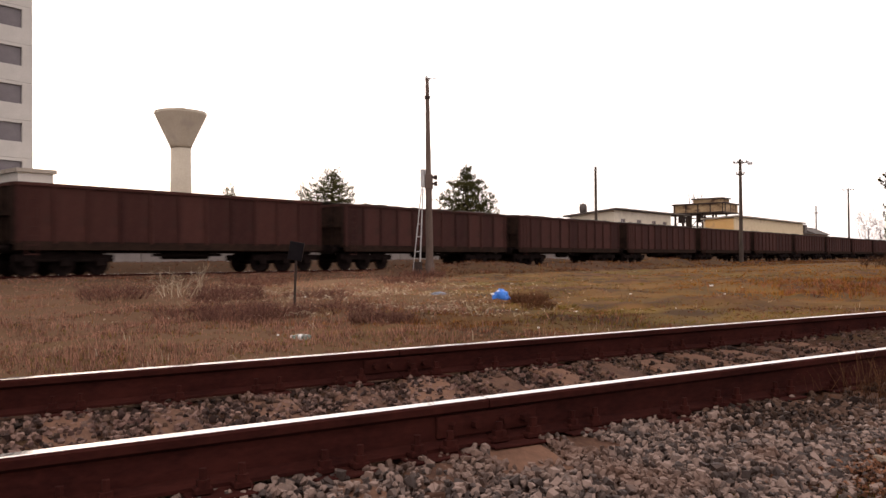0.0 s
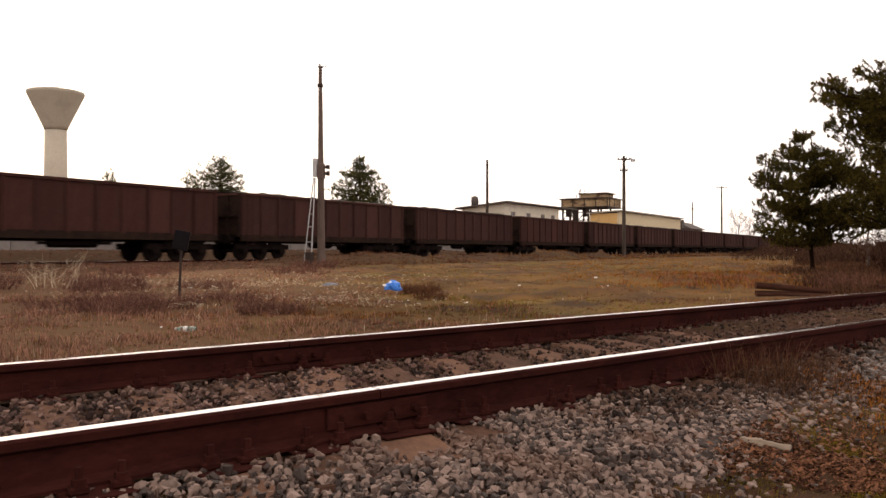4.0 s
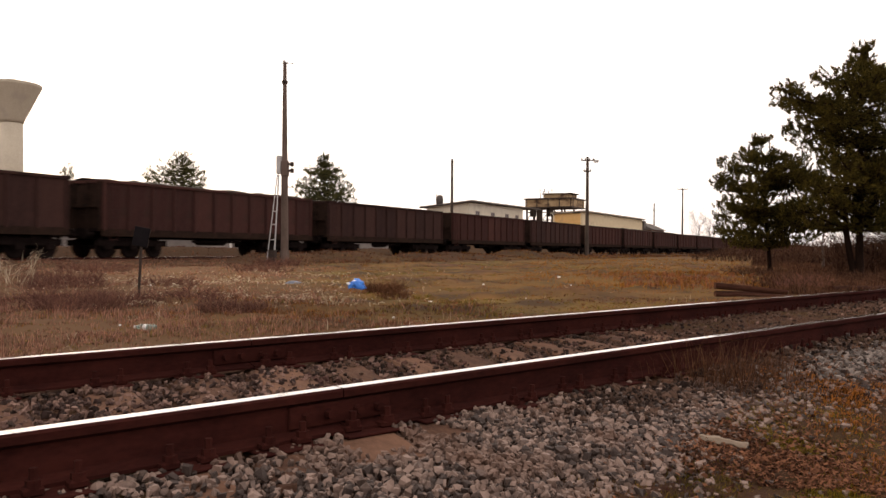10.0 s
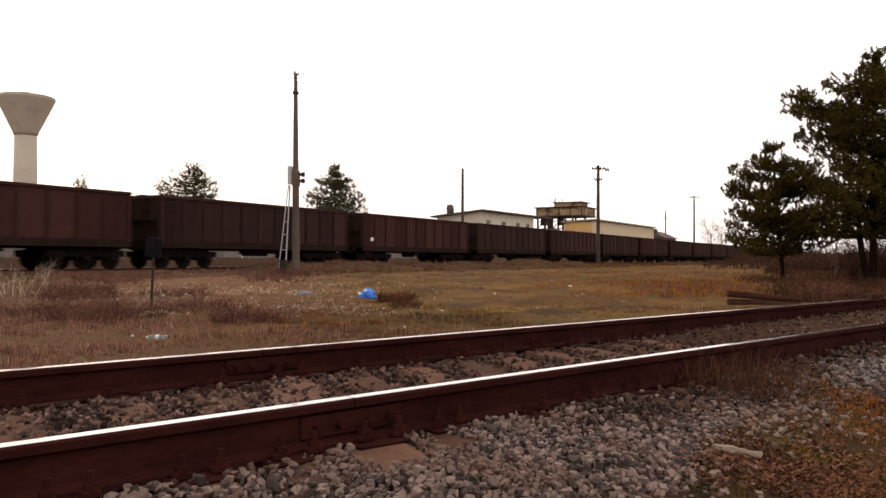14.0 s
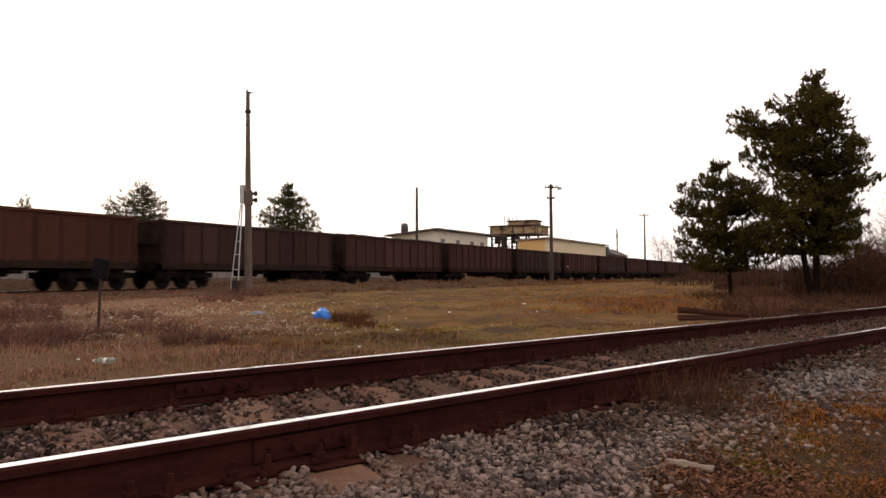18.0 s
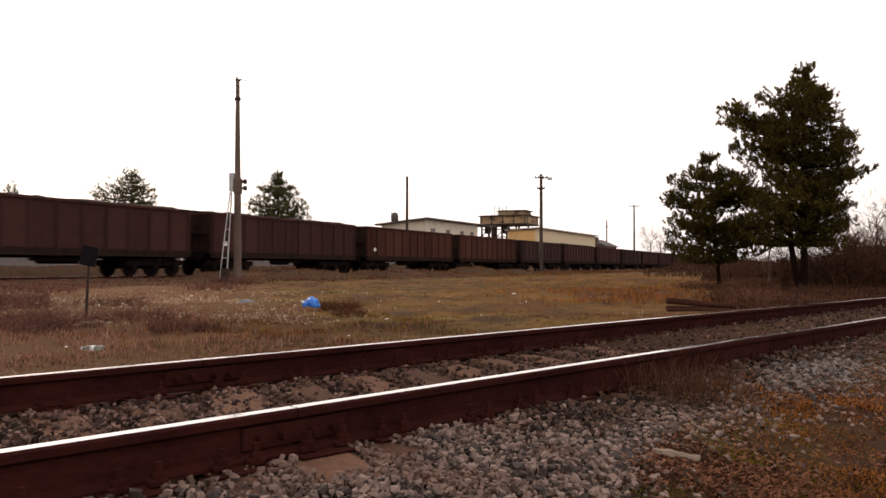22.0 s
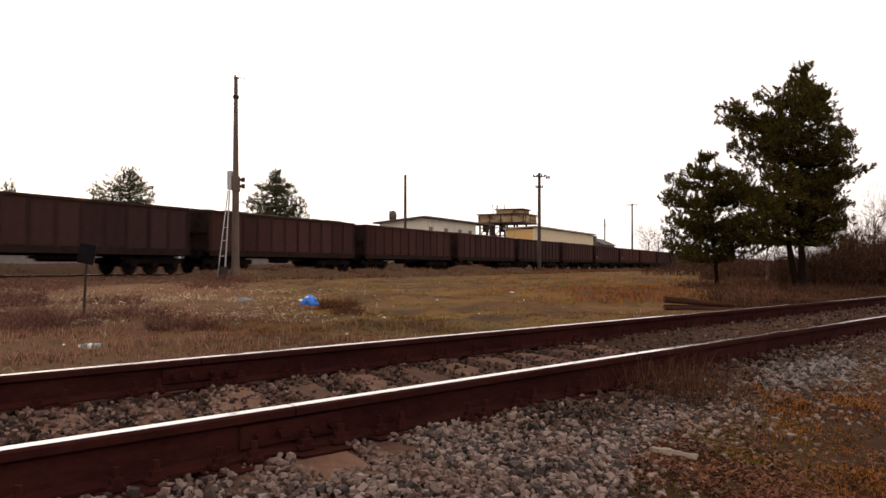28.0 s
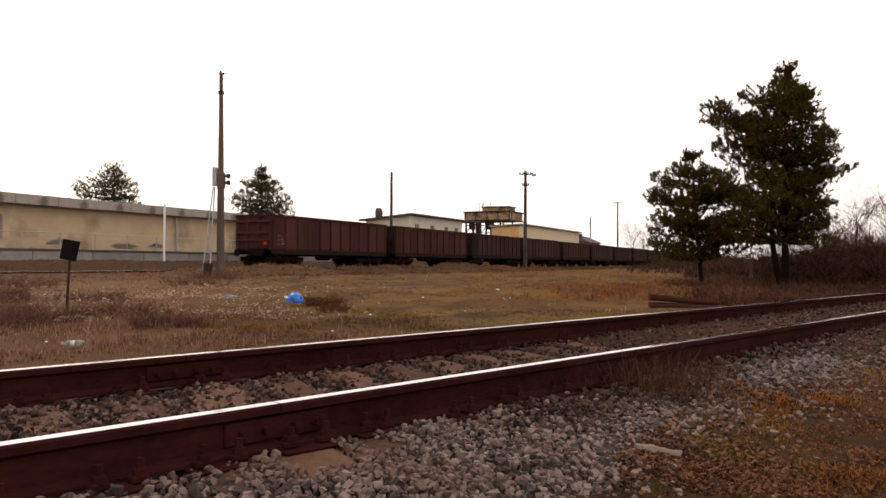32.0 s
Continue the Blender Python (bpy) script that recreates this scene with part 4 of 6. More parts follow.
def make_shed():
    """The long low yellow building, its flat roof and fascia."""
    at = FAR_TRACK @ pose(0, 43.6, 0)
    h = thing("warehouse", at, "long low faded-yellow plaster warehouse with a grey flat roof", "building")
    holes = [(s, 2.0, 1.8, 1.5) for s in (-22, -14, -6, 2, 10, 18, 25.2, 31.2)]
    part("wall", holed_wall(-30, 62, 0, 0.35, -0.2, 4.2, holes), YELLOW_WALL, h)
    part("wall", boxed(-30, -29.65, 0.35, 12, -0.2, 4.2), YELLOW_WALL, h)
    part("wall", boxed(61.65, 62, 0.35, 12, -0.2, 4.2), YELLOW_WALL, h)
    part("wall", boxed(-30, 62, 12, 12.3, -0.2, 4.2), YELLOW_WALL, h)
    for s, z, a, b in holes:
        window_unit(h, s, z, a, b, 0.16)
    part("roof", boxed(-30.5, 62.5, -0.5, 12.8, 4.204, 4.35), DARK_ROOF, h)
    rnd = random.Random(8)
    slab = part("fascia_slab", boxed(0, 2.985, -0.22, -0.003, 0, 0.62, bevel=0.015), ROOF_EDGE, h, "stained grey concrete roof edge", pose(-30.6, -0.5, 4.15))
    for k in range(1, 31):
        again(slab, pose(-30.6 + k * 3.0, -0.5 - rnd.uniform(0, 0.025), 4.15 + rnd.uniform(-0.02, 0.02)))
    part("plinth", boxed(-30.1, 62.1, -0.06, -0.003, -0.2, 0.45), CONCRETE, h)
    for k, (x, wide, high) in enumerate(((10.0, 2.2, 0.24), (12.6, 1.2, 0.16), (19.5, 1.0, 0.18), (27.5, 1.9, 0.26), (29.6, 0.9, 0.18), (36.0, 1.0, 0.22), (41.6, 1.3, 0.24), (44.4, 0.8, 0.18))):
        bm = bmesh.new()
        ring = [bm.verts.new((wide * math.cos(i * 0.449) * (1 + 0.9 * noise.noise((i * 1.7, k * 3.1, 0))), 0, high * math.sin(i * 0.449) * (1 + 1.2 * noise.noise((i * 1.3, k * 2.3, 5))))) for i in range(14)]
        bm.faces.new(ring)
        bmesh.ops.solidify(bm, geom=list(bm.faces), thickness=0.006)
        part("bare_patch", bm, PEELED, h, "grey patch where the plaster has fallen off", pose(x, -0.012, 1.75 + 0.1 * (k % 3)))
    part("downpipe", rodded((46.4, -0.12, 0.1), (46.4, -0.12, 4.3), 0.06), GREY_METAL, h)
    # edge of the loading bank in front of it
    bank = thing("loading_bank", FAR_TRACK @ pose(0, 38.6, 0), "low grey concrete loading bank in front of the warehouse", "platform", kind="structure")
    part("deck", boxed(-30, 70, 0, 4.9, -0.1, 1.26), POLE_CONCRETE, bank)
    slab = None
    for k in range(25):
        at = pose(-30 + 4 * k, 0, 0)
        if slab is None:
            slab = part("facing_slab", boxed(0.012, 3.988, -0.3, -0.004, -0.1, 1.28, bevel=0.01), BANK_CONCRETE, bank, at=at)
        else:
            again(slab, at)
    part("edge_beam", boxed(-30, 70, -0.36, 0.1, 1.284, 1.40, bevel=0.02), DARK_ROOF, bank, "dark worn edge beam")
    fence = thing("wire_fence", FAR_TRACK @ pose(0, 39.2, 1.26), "thin grey metal fence along the loading bank", "fence")
    post = None
    for k in range(38):
        at = pose(-25 + 2.5 * k, 0, 0)
        if post is None:
            post = part("post", rodded((0, 0, 0), (0, 0, 1.12), 0.03, sides=6), GREY_METAL, fence, at=at)
        else:
            again(post, at)
    for z in (0.35, 0.7, 1.08):
        part("wire", rodded((-25, 0, z), (67.5, 0, z), 0.012 if z < 1 else 0.022, sides=4), GREY_METAL, fence)
    w = thing("white_post", FAR_TRACK @ pose(37.9, 36.5, 0.17), "slender white painted metal post beside the line", "post")
    part("shaft", rodded((0, 0, 0), (0, 0, 4.12), 0.075, 0.065, sides=10), WHITE_METAL, w)
    part("cap", rodded((0, 0, 4.12), (0, 0, 4.18), 0.085, 0.03, sides=10), WHITE_METAL, w)


make_shed()


def make_block():
    """The tall grey building at the far left, with its low annex."""
    h = thing("tall_building", FAR_TRACK @ pose(28.5, 66.0, 0), "tall pale grey panel building with rows of windows", "building")
    part("wall", boxed(-40, 0, 0.3, 14, -0.2, 34), PANEL_GREY, h)
    first = None
    for f in range(11):
        for k in range(8):
            xx, zz = -1.7 - 3.2 * k, 1.3 + 3.05 * f
            bm = boxed(xx - 0.9, xx + 0.9, 0.2, 0.32, zz, zz + 1.5)
            if first is None:
                first = part("window", bm, GLASS, h)
                a, b = xx, zz
            else:
                bm.free()
                again(first, pose(xx - a, 0, zz - b))
    panel = None
    for f in range(11):
        for k in range(8):
            xx, zz = -3.2 - 3.2 * k, 3.05 * f
            p = pose(xx, 0, zz)
            if panel is None:
                m = holed_wall(0.01, 3.19, 0.0, 0.3, 0.01, 3.04, [(1.5, 1.3, 1.8, 1.5)])
                panel = part("panel", m, PANEL_GREY, h, at=p)
            else:
                again(panel, p)
    part("parapet", boxed(-40.2, 0.2, -0.1, 14.2, 34.004, 34.6), ROOF_EDGE, h)
    a = thing("annex", FAR_TRACK @ pose(25.7, 62.0, 0), "low flat-roofed grey annex beside the tall building", "building")
    part("wall", boxed(0, 2.6, 0, 8, -0.2, 7.6), PANEL_GREY, a)
    part("roof", boxed(-0.2, 2.8, -0.2, 8.2, 7.604, 7.9), ROOF_EDGE, a)


make_block()


def make_water_tower():
    b = radians(-33.05)
    d = 172.0
    t = thing("water_tower", pose(d * math.sin(b), d * math.cos(b), 0), "tall grey concrete water tower with a conical tank", "water tower")
    part("shaft", lathe([(2.3, -0.3), (2.0, 24.2)], 28), TOWER_CONCRETE, t)
    part("tank", lathe([(2.05, 24.2), (2.3, 24.9), (5.1, 31.0), (5.2, 31.2), (5.2, 31.5)], 36), TOWER_CONCRETE, t)
    part("lid", lathe([(5.25, 31.5), (5.1, 31.65), (1.0, 32.1), (0.9, 32.55), (0.2, 32.65)], 28), TOWER_CONCRETE, t)
    part("ladder", boxed(-2.5, -2.3, -0.25, 0.25, 0, 12.0), DARK_METAL, t)


make_water_tower()


def make_yard():
    # white shed with a shallow dark roof
    h = thing("store_building", FAR_TRACK @ pose(97.2, 49.5, 0.4), "cream plaster store building with a dark low-pitched roof", "building")
    holes = [(2.6, 4.6, 1.4, 1.2), (7.6, 4.6, 1.4, 1.2), (12.6, 4.6, 1.4, 1.2), (16.4, 4.6, 1.4, 1.2)]
    part("wall", holed_wall(0, 18.6, 0, 0.3, -0.2, 6.9, holes), PALE_WALL, h)
    for x in (0, 18.3):
        bm = boxed(x, x + 0.3, 0.304, 6.5, -0.2, 6.3)
        for v in bm.verts:
            if v.co.z > 6:
                v.co.z = 6.87 - 0.09 * v.co.y
        part("wall", bm, PALE_WALL, h)
    part("wall", boxed(0, 18.6, 6.504, 6.8, -0.2, 6.2), PALE_WALL, h)
    for s, z, a, b in holes:
        window_unit(h, s, z, a, b, 0.14)
    bm = bmesh.new()
    box(bm, -0.7, 19.4, -0.7, 7.6, 6.95, 7.15)
    for v in bm.verts:
        v.co.z -= 0.09 * (v.co.y + 0.8)
    part("roof", bm, DARK_ROOF, h)
    c = thing("roof_vent", FAR_TRACK @ pose(98.6, 55.0, 6.2), "rounded dark metal ventilator on the store roof", "ventilator")
    part("stack", rodded((0, 0, -0.5), (0, 0, 0.9), 0.35, sides=12), DARK_METAL, c)
    part("cowl", lathe([(0.2, 0.8), (0.5, 1.0), (0.55, 1.7), (0.4, 2.2), (0.1, 2.3)], 14), DARK_ROOF, c)
    part("aerial", rodded((-0.9, 0, -0.5), (-0.9, 0, 2.4), 0.04, sides=5), DARK_METAL, c)
    link = thing("link_roof", FAR_TRACK @ pose(116.2, 49.0, 0.4), "low flat connecting roof on slender posts", "canopy")
    part("roof", boxed(0, 6.4, 0, 3, 7.0, 7.2), DARK_ROOF, link)
    for x in (0.6, 3.4, 6.0):
        part("post", boxed(x, x + 0.13, 0.2, 0.33, 0, 7.0), DARK_METAL, link)
    # loading frame with a bin on top
    f = thing("loading_frame", FAR_TRACK @ pose(124.6, 44.65, -0.15), "rusty loading frame with open dark columns and an ochre bin", "loading frame")
    col = None
    for x in (0.0, 6.0):
        for y in (1.5, 3.2, 5.1, 6.4, 7.75):
            at = pose(x, y, 0)
            if col is None:
                col = part("column", boxed(0, 0.26, 0, 0.26, -0.2, 8.0), DARK_METAL, f, at=at)
            else:
                again(col, at)
    part("pier", boxed(0.0, 0.7, 5.5, 6.1, -0.2, 8.0, bevel=0.03), DARK_METAL, f, "thick dark pier")
    for z in (5.9, 7.2):
        part("rail_beam", boxed(0.05, 0.2, 1.764, 7.74, z, z + 0.14), DARK_METAL, f)
    for k, (a, b) in enumerate(((1.7, 3.3), (3.3, 5.2), (5.2, 6.5), (6.5, 7.9))):
        part("brace", rodded((0.13, a, 5.9 + 2.1 * (k % 2)), (0.13, b, 8.0 - 2.1 * (k % 2)), 0.07, sides=5), DARK_METAL, f)
    for y in (3.9, 6.9):
        part("chute", boxed(0.6, 2.0, y, y + 0.7, 6.6, 8.0, bevel=0.08), DARK_METAL, f)
    part("beam", boxed(-0.1, 0.2, -0.1, 8.1, 8.2, 9.45), DIRTY_OCHRE, f)
    part("beam", boxed(0.204, 6.5, -0.1, 0.3, 8.2, 9.45), DIRTY_OCHRE, f)
    part("beam", boxed(6.2, 6.5, 0.304, 8.1, 8.2, 9.45), DIRTY_OCHRE, f)
    part("edge_beam", boxed(-0.3, 6.7, -0.2, 8.2, 8.004, 8.196), DARK_METAL, f)
    for k in range(5):
        part("rib", boxed(-0.16, -0.104, -0.1 + 2.0 * k, 0.06 + 2.0 * k, 8.2, 9.45), DARK_METAL, f)
    for k in range(3):
        part("rib", boxed(0.6 + 2.4 * k, 0.76 + 2.4 * k, -0.16, -0.104, 8.2, 9.45), DARK_METAL, f)
    part("deck", boxed(-0.4, 6.8, -0.3, 8.3, 9.454, 9.64), DARK_METAL, f)
    part("bin", boxed(1.0, 4.6, 0.6, 5.2, 9.644, 10.35, bevel=0.05), DIRTY_OCHRE, f)
    part("bin_lid", boxed(0.8, 4.8, 0.3, 5.5, 10.354, 10.5), DARK_METAL, f)
    for k in range(5):
        part("reinforcing_bar", rodded((2.0, 4.2 + k * 0.5, 9.6), (2.0, 4.3 + k * 0.5 + 0.2 * (k % 3 - 1), 11.4 - 0.3 * (k % 2)), 0.05, sides=5), DARK_METAL, f)
    # long hall
    l = thing("hall", FAR_TRACK @ pose(119.4, 40.9, -0.3), "long cream plaster hall with an ochre gable end", "building")
    part("wall", holed_wall(0, 36, 0, 0.3, -0.2, 7.1, [(5 + 8 * k, 3.6, 3.0, 1.4) for k in range(4)]), CREAM_WALL, l)
    for k in range(4):
        window_unit(l, 5 + 8 * k, 3.6, 3.0, 1.4, 0.14)
    part("gable", boxed(0, 0.3, 0.3, 4.6, -0.2, 6.9), OCHRE_WALL, l)
    part("wall", boxed(35.7, 36, 0.3, 4.6, -0.2, 6.8), CREAM_WALL, l)
    part("wall", boxed(0, 36, 4.604, 4.9, -0.2, 6.6), CREAM_WALL, l)
    bm = bmesh.new()
    box(bm, -0.4, 36.5, -0.5, 5.2, 7.13, 7.33)
    for v in bm.verts:
        v.co.z -= 0.05 * v.co.y
    part("roof", bm, ROOF_EDGE, l)
    part("roof_end", boxed(36.004, 37.6, -0.3, 4.8, 5.6, 7.0), DARK_ROOF, l, "dark roof over the far end")
    s = thing("hut", FAR_TRACK @ pose(169, 42.5, 0.7), "small brown hut with a dark pitched roof", "hut")
    part("wall", boxed(0, 11, 0, 6, -0.9, 4.6), TILE_ROOF, s)
    part("roof", profile_bar([(-0.6, 4.604), (6.6, 4.604), (3.0, 6.2)], -0.5, 11.5), DARK_ROOF, s)


make_yard()


# ---- poles ----
def make_main_pole():
    x, y = -10.12, 36.0
    p = thing("utility_pole", pose(x, y, ground_z(x, y) - 0.05, 0, -0.35), "tall tapered brown-stained concrete utility pole with a steel ladder", "utility pole")
    bm = rodded((0, 0, 0), (0, 0, 4.4), 0.19, 0.15, sides=12)
    rod(bm, (0, 0, 4.4), (0, 0, 9.22), 0.138, 0.08, sides=12)
    part("shaft", bm, POLE_CONCRETE, p)
    part("foot", rodded((0, 0, -0.1), (0, 0, 0.5), 0.235, 0.22, sides=12), POLE_CONCRETE, p)
    part("collar", rodded((0, 0, 8.25), (0, 0, 8.37), 0.135, sides=10), DARK_METAL, p)
    top = part("cross_arm", boxed(-0.09, 0.13, -0.05, 0.05, 9.16, 9.22), DARK_METAL, p)
    part("wire_arm", rodded((0.1, 0, 9.2), (0.42, 0, 9.17), 0.014, sides=5), DARK_METAL, top)
    for k in (-0.03,):
        part("insulator", lathe([(0.03, 9.21), (0.055, 9.24), (0.055, 9.30), (0.025, 9.34)], 8), GREY_METAL, top, at=pose(k, 0, 0))
    part("switch_box", boxed(-0.36, -0.16, -0.14, 0.14, 4.05, 4.9, bevel=0.02), GREY_METAL, p, "grey metal switch box")
    part("mounting_plate", boxed(-0.16, 0.19, -0.17, 0.17, 3.9, 4.7, bevel=0.08), POLE_CONCRETE, p)
    for z, l in ((4.45, 0.42), (4.15, 0.42)):
        arm = part("bracket", boxed(0.1, l, -0.06, 0.06, z, z + 0.10), DARK_METAL, p)
        part("knob", rodded((l - 0.07, 0, z - 0.05), (l - 0.07, 0, z + 0.15), 0.085, sides=8), DARK_METAL, arm)
    for a, b in (((-0.68, -0.5, 0.05), (-0.31, -0.12, 4.0)), ((-0.32, -0.55, 0.05), (-0.25, -0.12, 4.0)), ((-0.6, 0.3, 0.05), (-0.3, 0.1, 4.0))):
        part("stay", rodded(a, b, 0.029, sides=6), GREY_METAL, p)
    lad = part("ladder", rodded((-0.6, -0.42, 1.0), (-0.3, -0.42, 1.0), 0.022, sides=5), GREY_METAL, p)
    for z in (1.7, 2.3):
        part("rung", rodded((-0.68 + z * 0.093, -0.5 + z * 0.096, z), (-0.32 + z * 0.018, -0.55 + z * 0.108, z), 0.022, sides=5), GREY_METAL, lad)
    cab = thing("trackside_cabinet", pose(x - 0.15, y - 0.5, ground_z(x - 0.4, y - 0.5) - 0.03), "small dark metal cabinet at the foot of the pole", "cabinet")
    part("body", boxed(-0.42, -0.12, -0.2, 0.2, 0, 0.56, bevel=0.02), DARK_METAL, cab)
    part("lid", boxed(-0.45, -0.09, -0.23, 0.23, 0.564, 0.6, bevel=0.01), DARK_METAL, cab)


make_main_pole()


def pole(x, y, high, r, material, label, arms=(), lamp=0.0):
    p = thing("utility_pole", pose(x, y, -0.1), label, "utility pole")
    part("shaft", rodded((0, 0, 0), (0, 0, high), r, r * 0.62, sides=9), material, p)
    for z, w in arms:
        arm = part("cross_arm", boxed(-w, w, -0.06, 0.06, z, z + 0.1), DARK_METAL, p)
        for k in (-w * 0.9, -w * 0.35, w * 0.35, w * 0.9):
            part("insulator", lathe([(0.03, 0.1), (0.07, 0.13), (0.07, 0.22), (0.03, 0.28)], 8), GREY_METAL, arm, at=pose(k, 0, z))
    if lamp:
        arm = part("lamp_arm", rodded((0, 0, high - 0.45), (lamp, 0, high - 0.25), 0.04, sides=6), DARK_METAL, p)
        part("lamp_head", boxed(lamp - 0.1, lamp + 0.35, -0.12, 0.12, high - 0.55, high - 0.3, bevel=0.04), GREY_METAL, arm)
    return p


pole(-4.6, 70.0, 8.85, 0.16, TAR_WOOD, "plain dark wooden pole behind the goods line")
pole(8.3, 80.0, 10.2, 0.21, TAR_WOOD, "dark pole with two cross arms and a street lamp", arms=((9.8, 0.62), (8.7, 0.36)), lamp=0.75)
pole(33.1, 150.0, 12.6, 0.2, TAR_WOOD, "distant pole with a wide cross arm", arms=((12.3, 0.95),))
pole(35.0, 188.0, 12.0, 0.2, TAR_WOOD, "distant thin dark pole above the roofs", arms=((10.3, 0.3),))


# ---- meadow things ----
def make_sign():
    x, y = -5.4, 11.37
    s = thing("track_sign", pose(x, y, ground_z(x, y), 1.2, 2.7, 10), "dark square metal trackside sign on a thin rusty post", "sign")
    part("post", rodded((0, 0, -0.05), (0, 0, 0.92), 0.02, sides=8), DARK_METAL, s)
    plate = part("plate", boxed(-0.112, 0.112, -0.036, -0.021, 0.775, 1.06, bevel=0.006), SIGN_BACK, s)
    plate.matrix_basis = pose(0, 0, 0.92, 0, 8) @ pose(0, 0, -0.92)
    part("rim", boxed(-0.116, 0.116, -0.020, -0.012, 0.771, 1.064), DARK_METAL, plate)


make_sign()


def crumpled(seed, size, levels=3):
    bm = bmesh.new()
    bmesh.ops.create_icosphere(bm, subdivisions=levels, radius=1)
    for v in bm.verts:
        n = v.co.normalized()
        k = 1 + 0.28 * noise.noise(n * 1.6 + Vector((seed, 0, 0))) + 0.16 * noise.ridged_multi_fractal(n * 2.4 + Vector((0, seed, 0)), 1.0, 2.0, 4, 1.0, 2.0) - 0.16
        v.co = Vector((n.x * size[0] * k, n.y * size[1] * k, max(-0.45 * size[2], n.z * size[2] * k)))
    return bm


def make_litter():
    x, y = -2.63, 13.9
    b = thing("plastic_bag", pose(x, y, ground_z(x, y) + 0.13), "crumpled bright blue plastic bag in the grass", "plastic bag")
    part("film", crumpled(4.4, (0.125, 0.11, 0.115)), BLUE_BAG, b, at=pose(0.035, 0, 0.01, 0, 12))
    part("fold", crumpled(7.0, (0.045, 0.055, 0.07), levels=3), BLUE_BAG, b, at=pose(-0.07, -0.03, -0.01, 0, -10))
    part("fold", crumpled(6.0, (0.05, 0.05, 0.05), levels=2), BLUE_BAG, b, at=pose(0.02, -0.08, 0.05, 20, 0, 40))
    # white pieces put on the bag as the bright highlights of its folds
    part("handle", crumpled(5.0, (0.04, 0.02, 0.03), levels=2), WHITE_LITTER, b, "white fold of film set as a highlight", pose(-0.10, -0.06, 0.035, 0, 30))
    part("handle", crumpled(15.0, (0.035, 0.02, 0.016), levels=2), WHITE_LITTER, b, "white fold of film set as a highlight", pose(0.01, -0.07, 0.095, 0, 10))
    part("torn_strip", crumpled(9.0, (0.07, 0.05, 0.04), levels=2), BLUE_BAG, b, at=pose(0.14, 0.02, -0.03))
    x, y = -3.08, 6.62
    z = ground_z(x, y) + 0.05
    bo = thing("plastic_bottle", pose(x, y, z, 0, 90, 176) @ Matrix.Diagonal((0.85, 0.85, 0.85, 1)), "empty green-tinged plastic bottle lying in the grass", "bottle")
    green = surface("bottle_plastic", (0.16, 0.21, 0.17), (0.36, 0.43, 0.38), scale=6, rough=0.15, bump=0, see=0.6)
    part("body", lathe([(0.022, -0.115), (0.029, -0.107), (0.029, -0.04), (0.026, -0.03), (0.029, -0.02), (0.029, 0.05), (0.016, 0.095), (0.011, 0.105)], 16), green, bo)
    part("cap", lathe([(0.014, 0.105), (0.014, 0.122)], 12), WHITE_METAL, bo)
    # white band round the body is a painted highlight, no printed wrapper
    part("label", lathe([(0.0295, -0.02), (0.0297, 0.02)], 16), WHITE_LITTER, bo)
    spots = [(-1.03, 11.2, 0.06), (-0.93, 11.25, 0.04), (-1.18, 8.5, 0.045), (1.42, 20.5, 0.09), (1.2, 14.2, 0.04), (-3.6, 7.2, 0.035), (-0.4, 16.0, 0.05), (-4.9, 15.5, 0.06), (-3.9, 17.2, 0.05), (0.35, 12.4, 0.03), (-2.0, 12.0, 0.035), (-6.6, 14.4, 0.05)]
    for i, (x, y, r) in enumerate(spots):
        r *= 0.72
        o = thing("litter_scrap", pose(x, y, ground_z(x, y) + r * 0.5, 0, 0, i * 57), "small scrap of white plastic litter in the grass", "litter", "scraps of litter")
        part("film", crumpled(11.0 + i, (r * 0.7, r * 0.5, r * 0.3), levels=2), WHITE_LITTER, o)
    x, y = -4.07, 15.1
    o = thing("plastic_sheet", pose(x, y, ground_z(x, y) + 0.06, 0, 0, 20), "flattened blue-grey piece of plastic sheet in the grass", "plastic sheet")
    part("film", crumpled(23.0, (0.14, 0.06, 0.035), levels=3), GREY_BLUE_FILM, o)
    # old timbers by the pine
    for (x, y, z, rz, l, r, tip) in ((4.09, 13.45, 0.12, 6, 1.22, 0.042, 0.058), (4.08, 13.25, 0.0, 2, 1.25, 0.05, 0.045), (4.02, 13.62, 0.03, 11, 1.0, 0.06, 0.05), (4.3, 13.1, -0.02, -7, 0.9, 0.045, 0.04), (6.45, 14.75, 0.07, 43.5, 2.5, 0.06, 0.05)):
        t = thing("old_timber", pose(x, y, ground_z(x, y) + z, 0, 5.0 if z > 0.08 else 1.5, rz), "dark weathered round timber lying in the grass by the track", "timber", "old timbers by the track")
        bm = bmesh.new()
        tube_points = [(-l / 2 + l * i / 8, 0.012 * noise.noise((i, rz, 0)), 0.014 * noise.noise((i, rz, 5))) for i in range(9)]
        rings = []
        for i, p in enumerate(tube_points):
            rr = r + (tip - r) * (8 - i) / 8
            rings.append([bm.verts.new((p[0], p[1] + rr * math.cos(k * math.pi / 5) * (1 + 0.1 * noise.noise((i, k, rz))), p[2] + rr * math.sin(k * math.pi / 5))) for k in range(10)])
        for c, d in zip(rings, rings[1:]):
            for k in range(10):
                bm.faces.new((c[k], c[(k + 1) % 10], d[(k + 1) % 10], d[k]))
        bm.faces.new(rings[0][::-1])
        bm.faces.new(rings[-1])
        part("log", bm, OLD_WOOD, t)
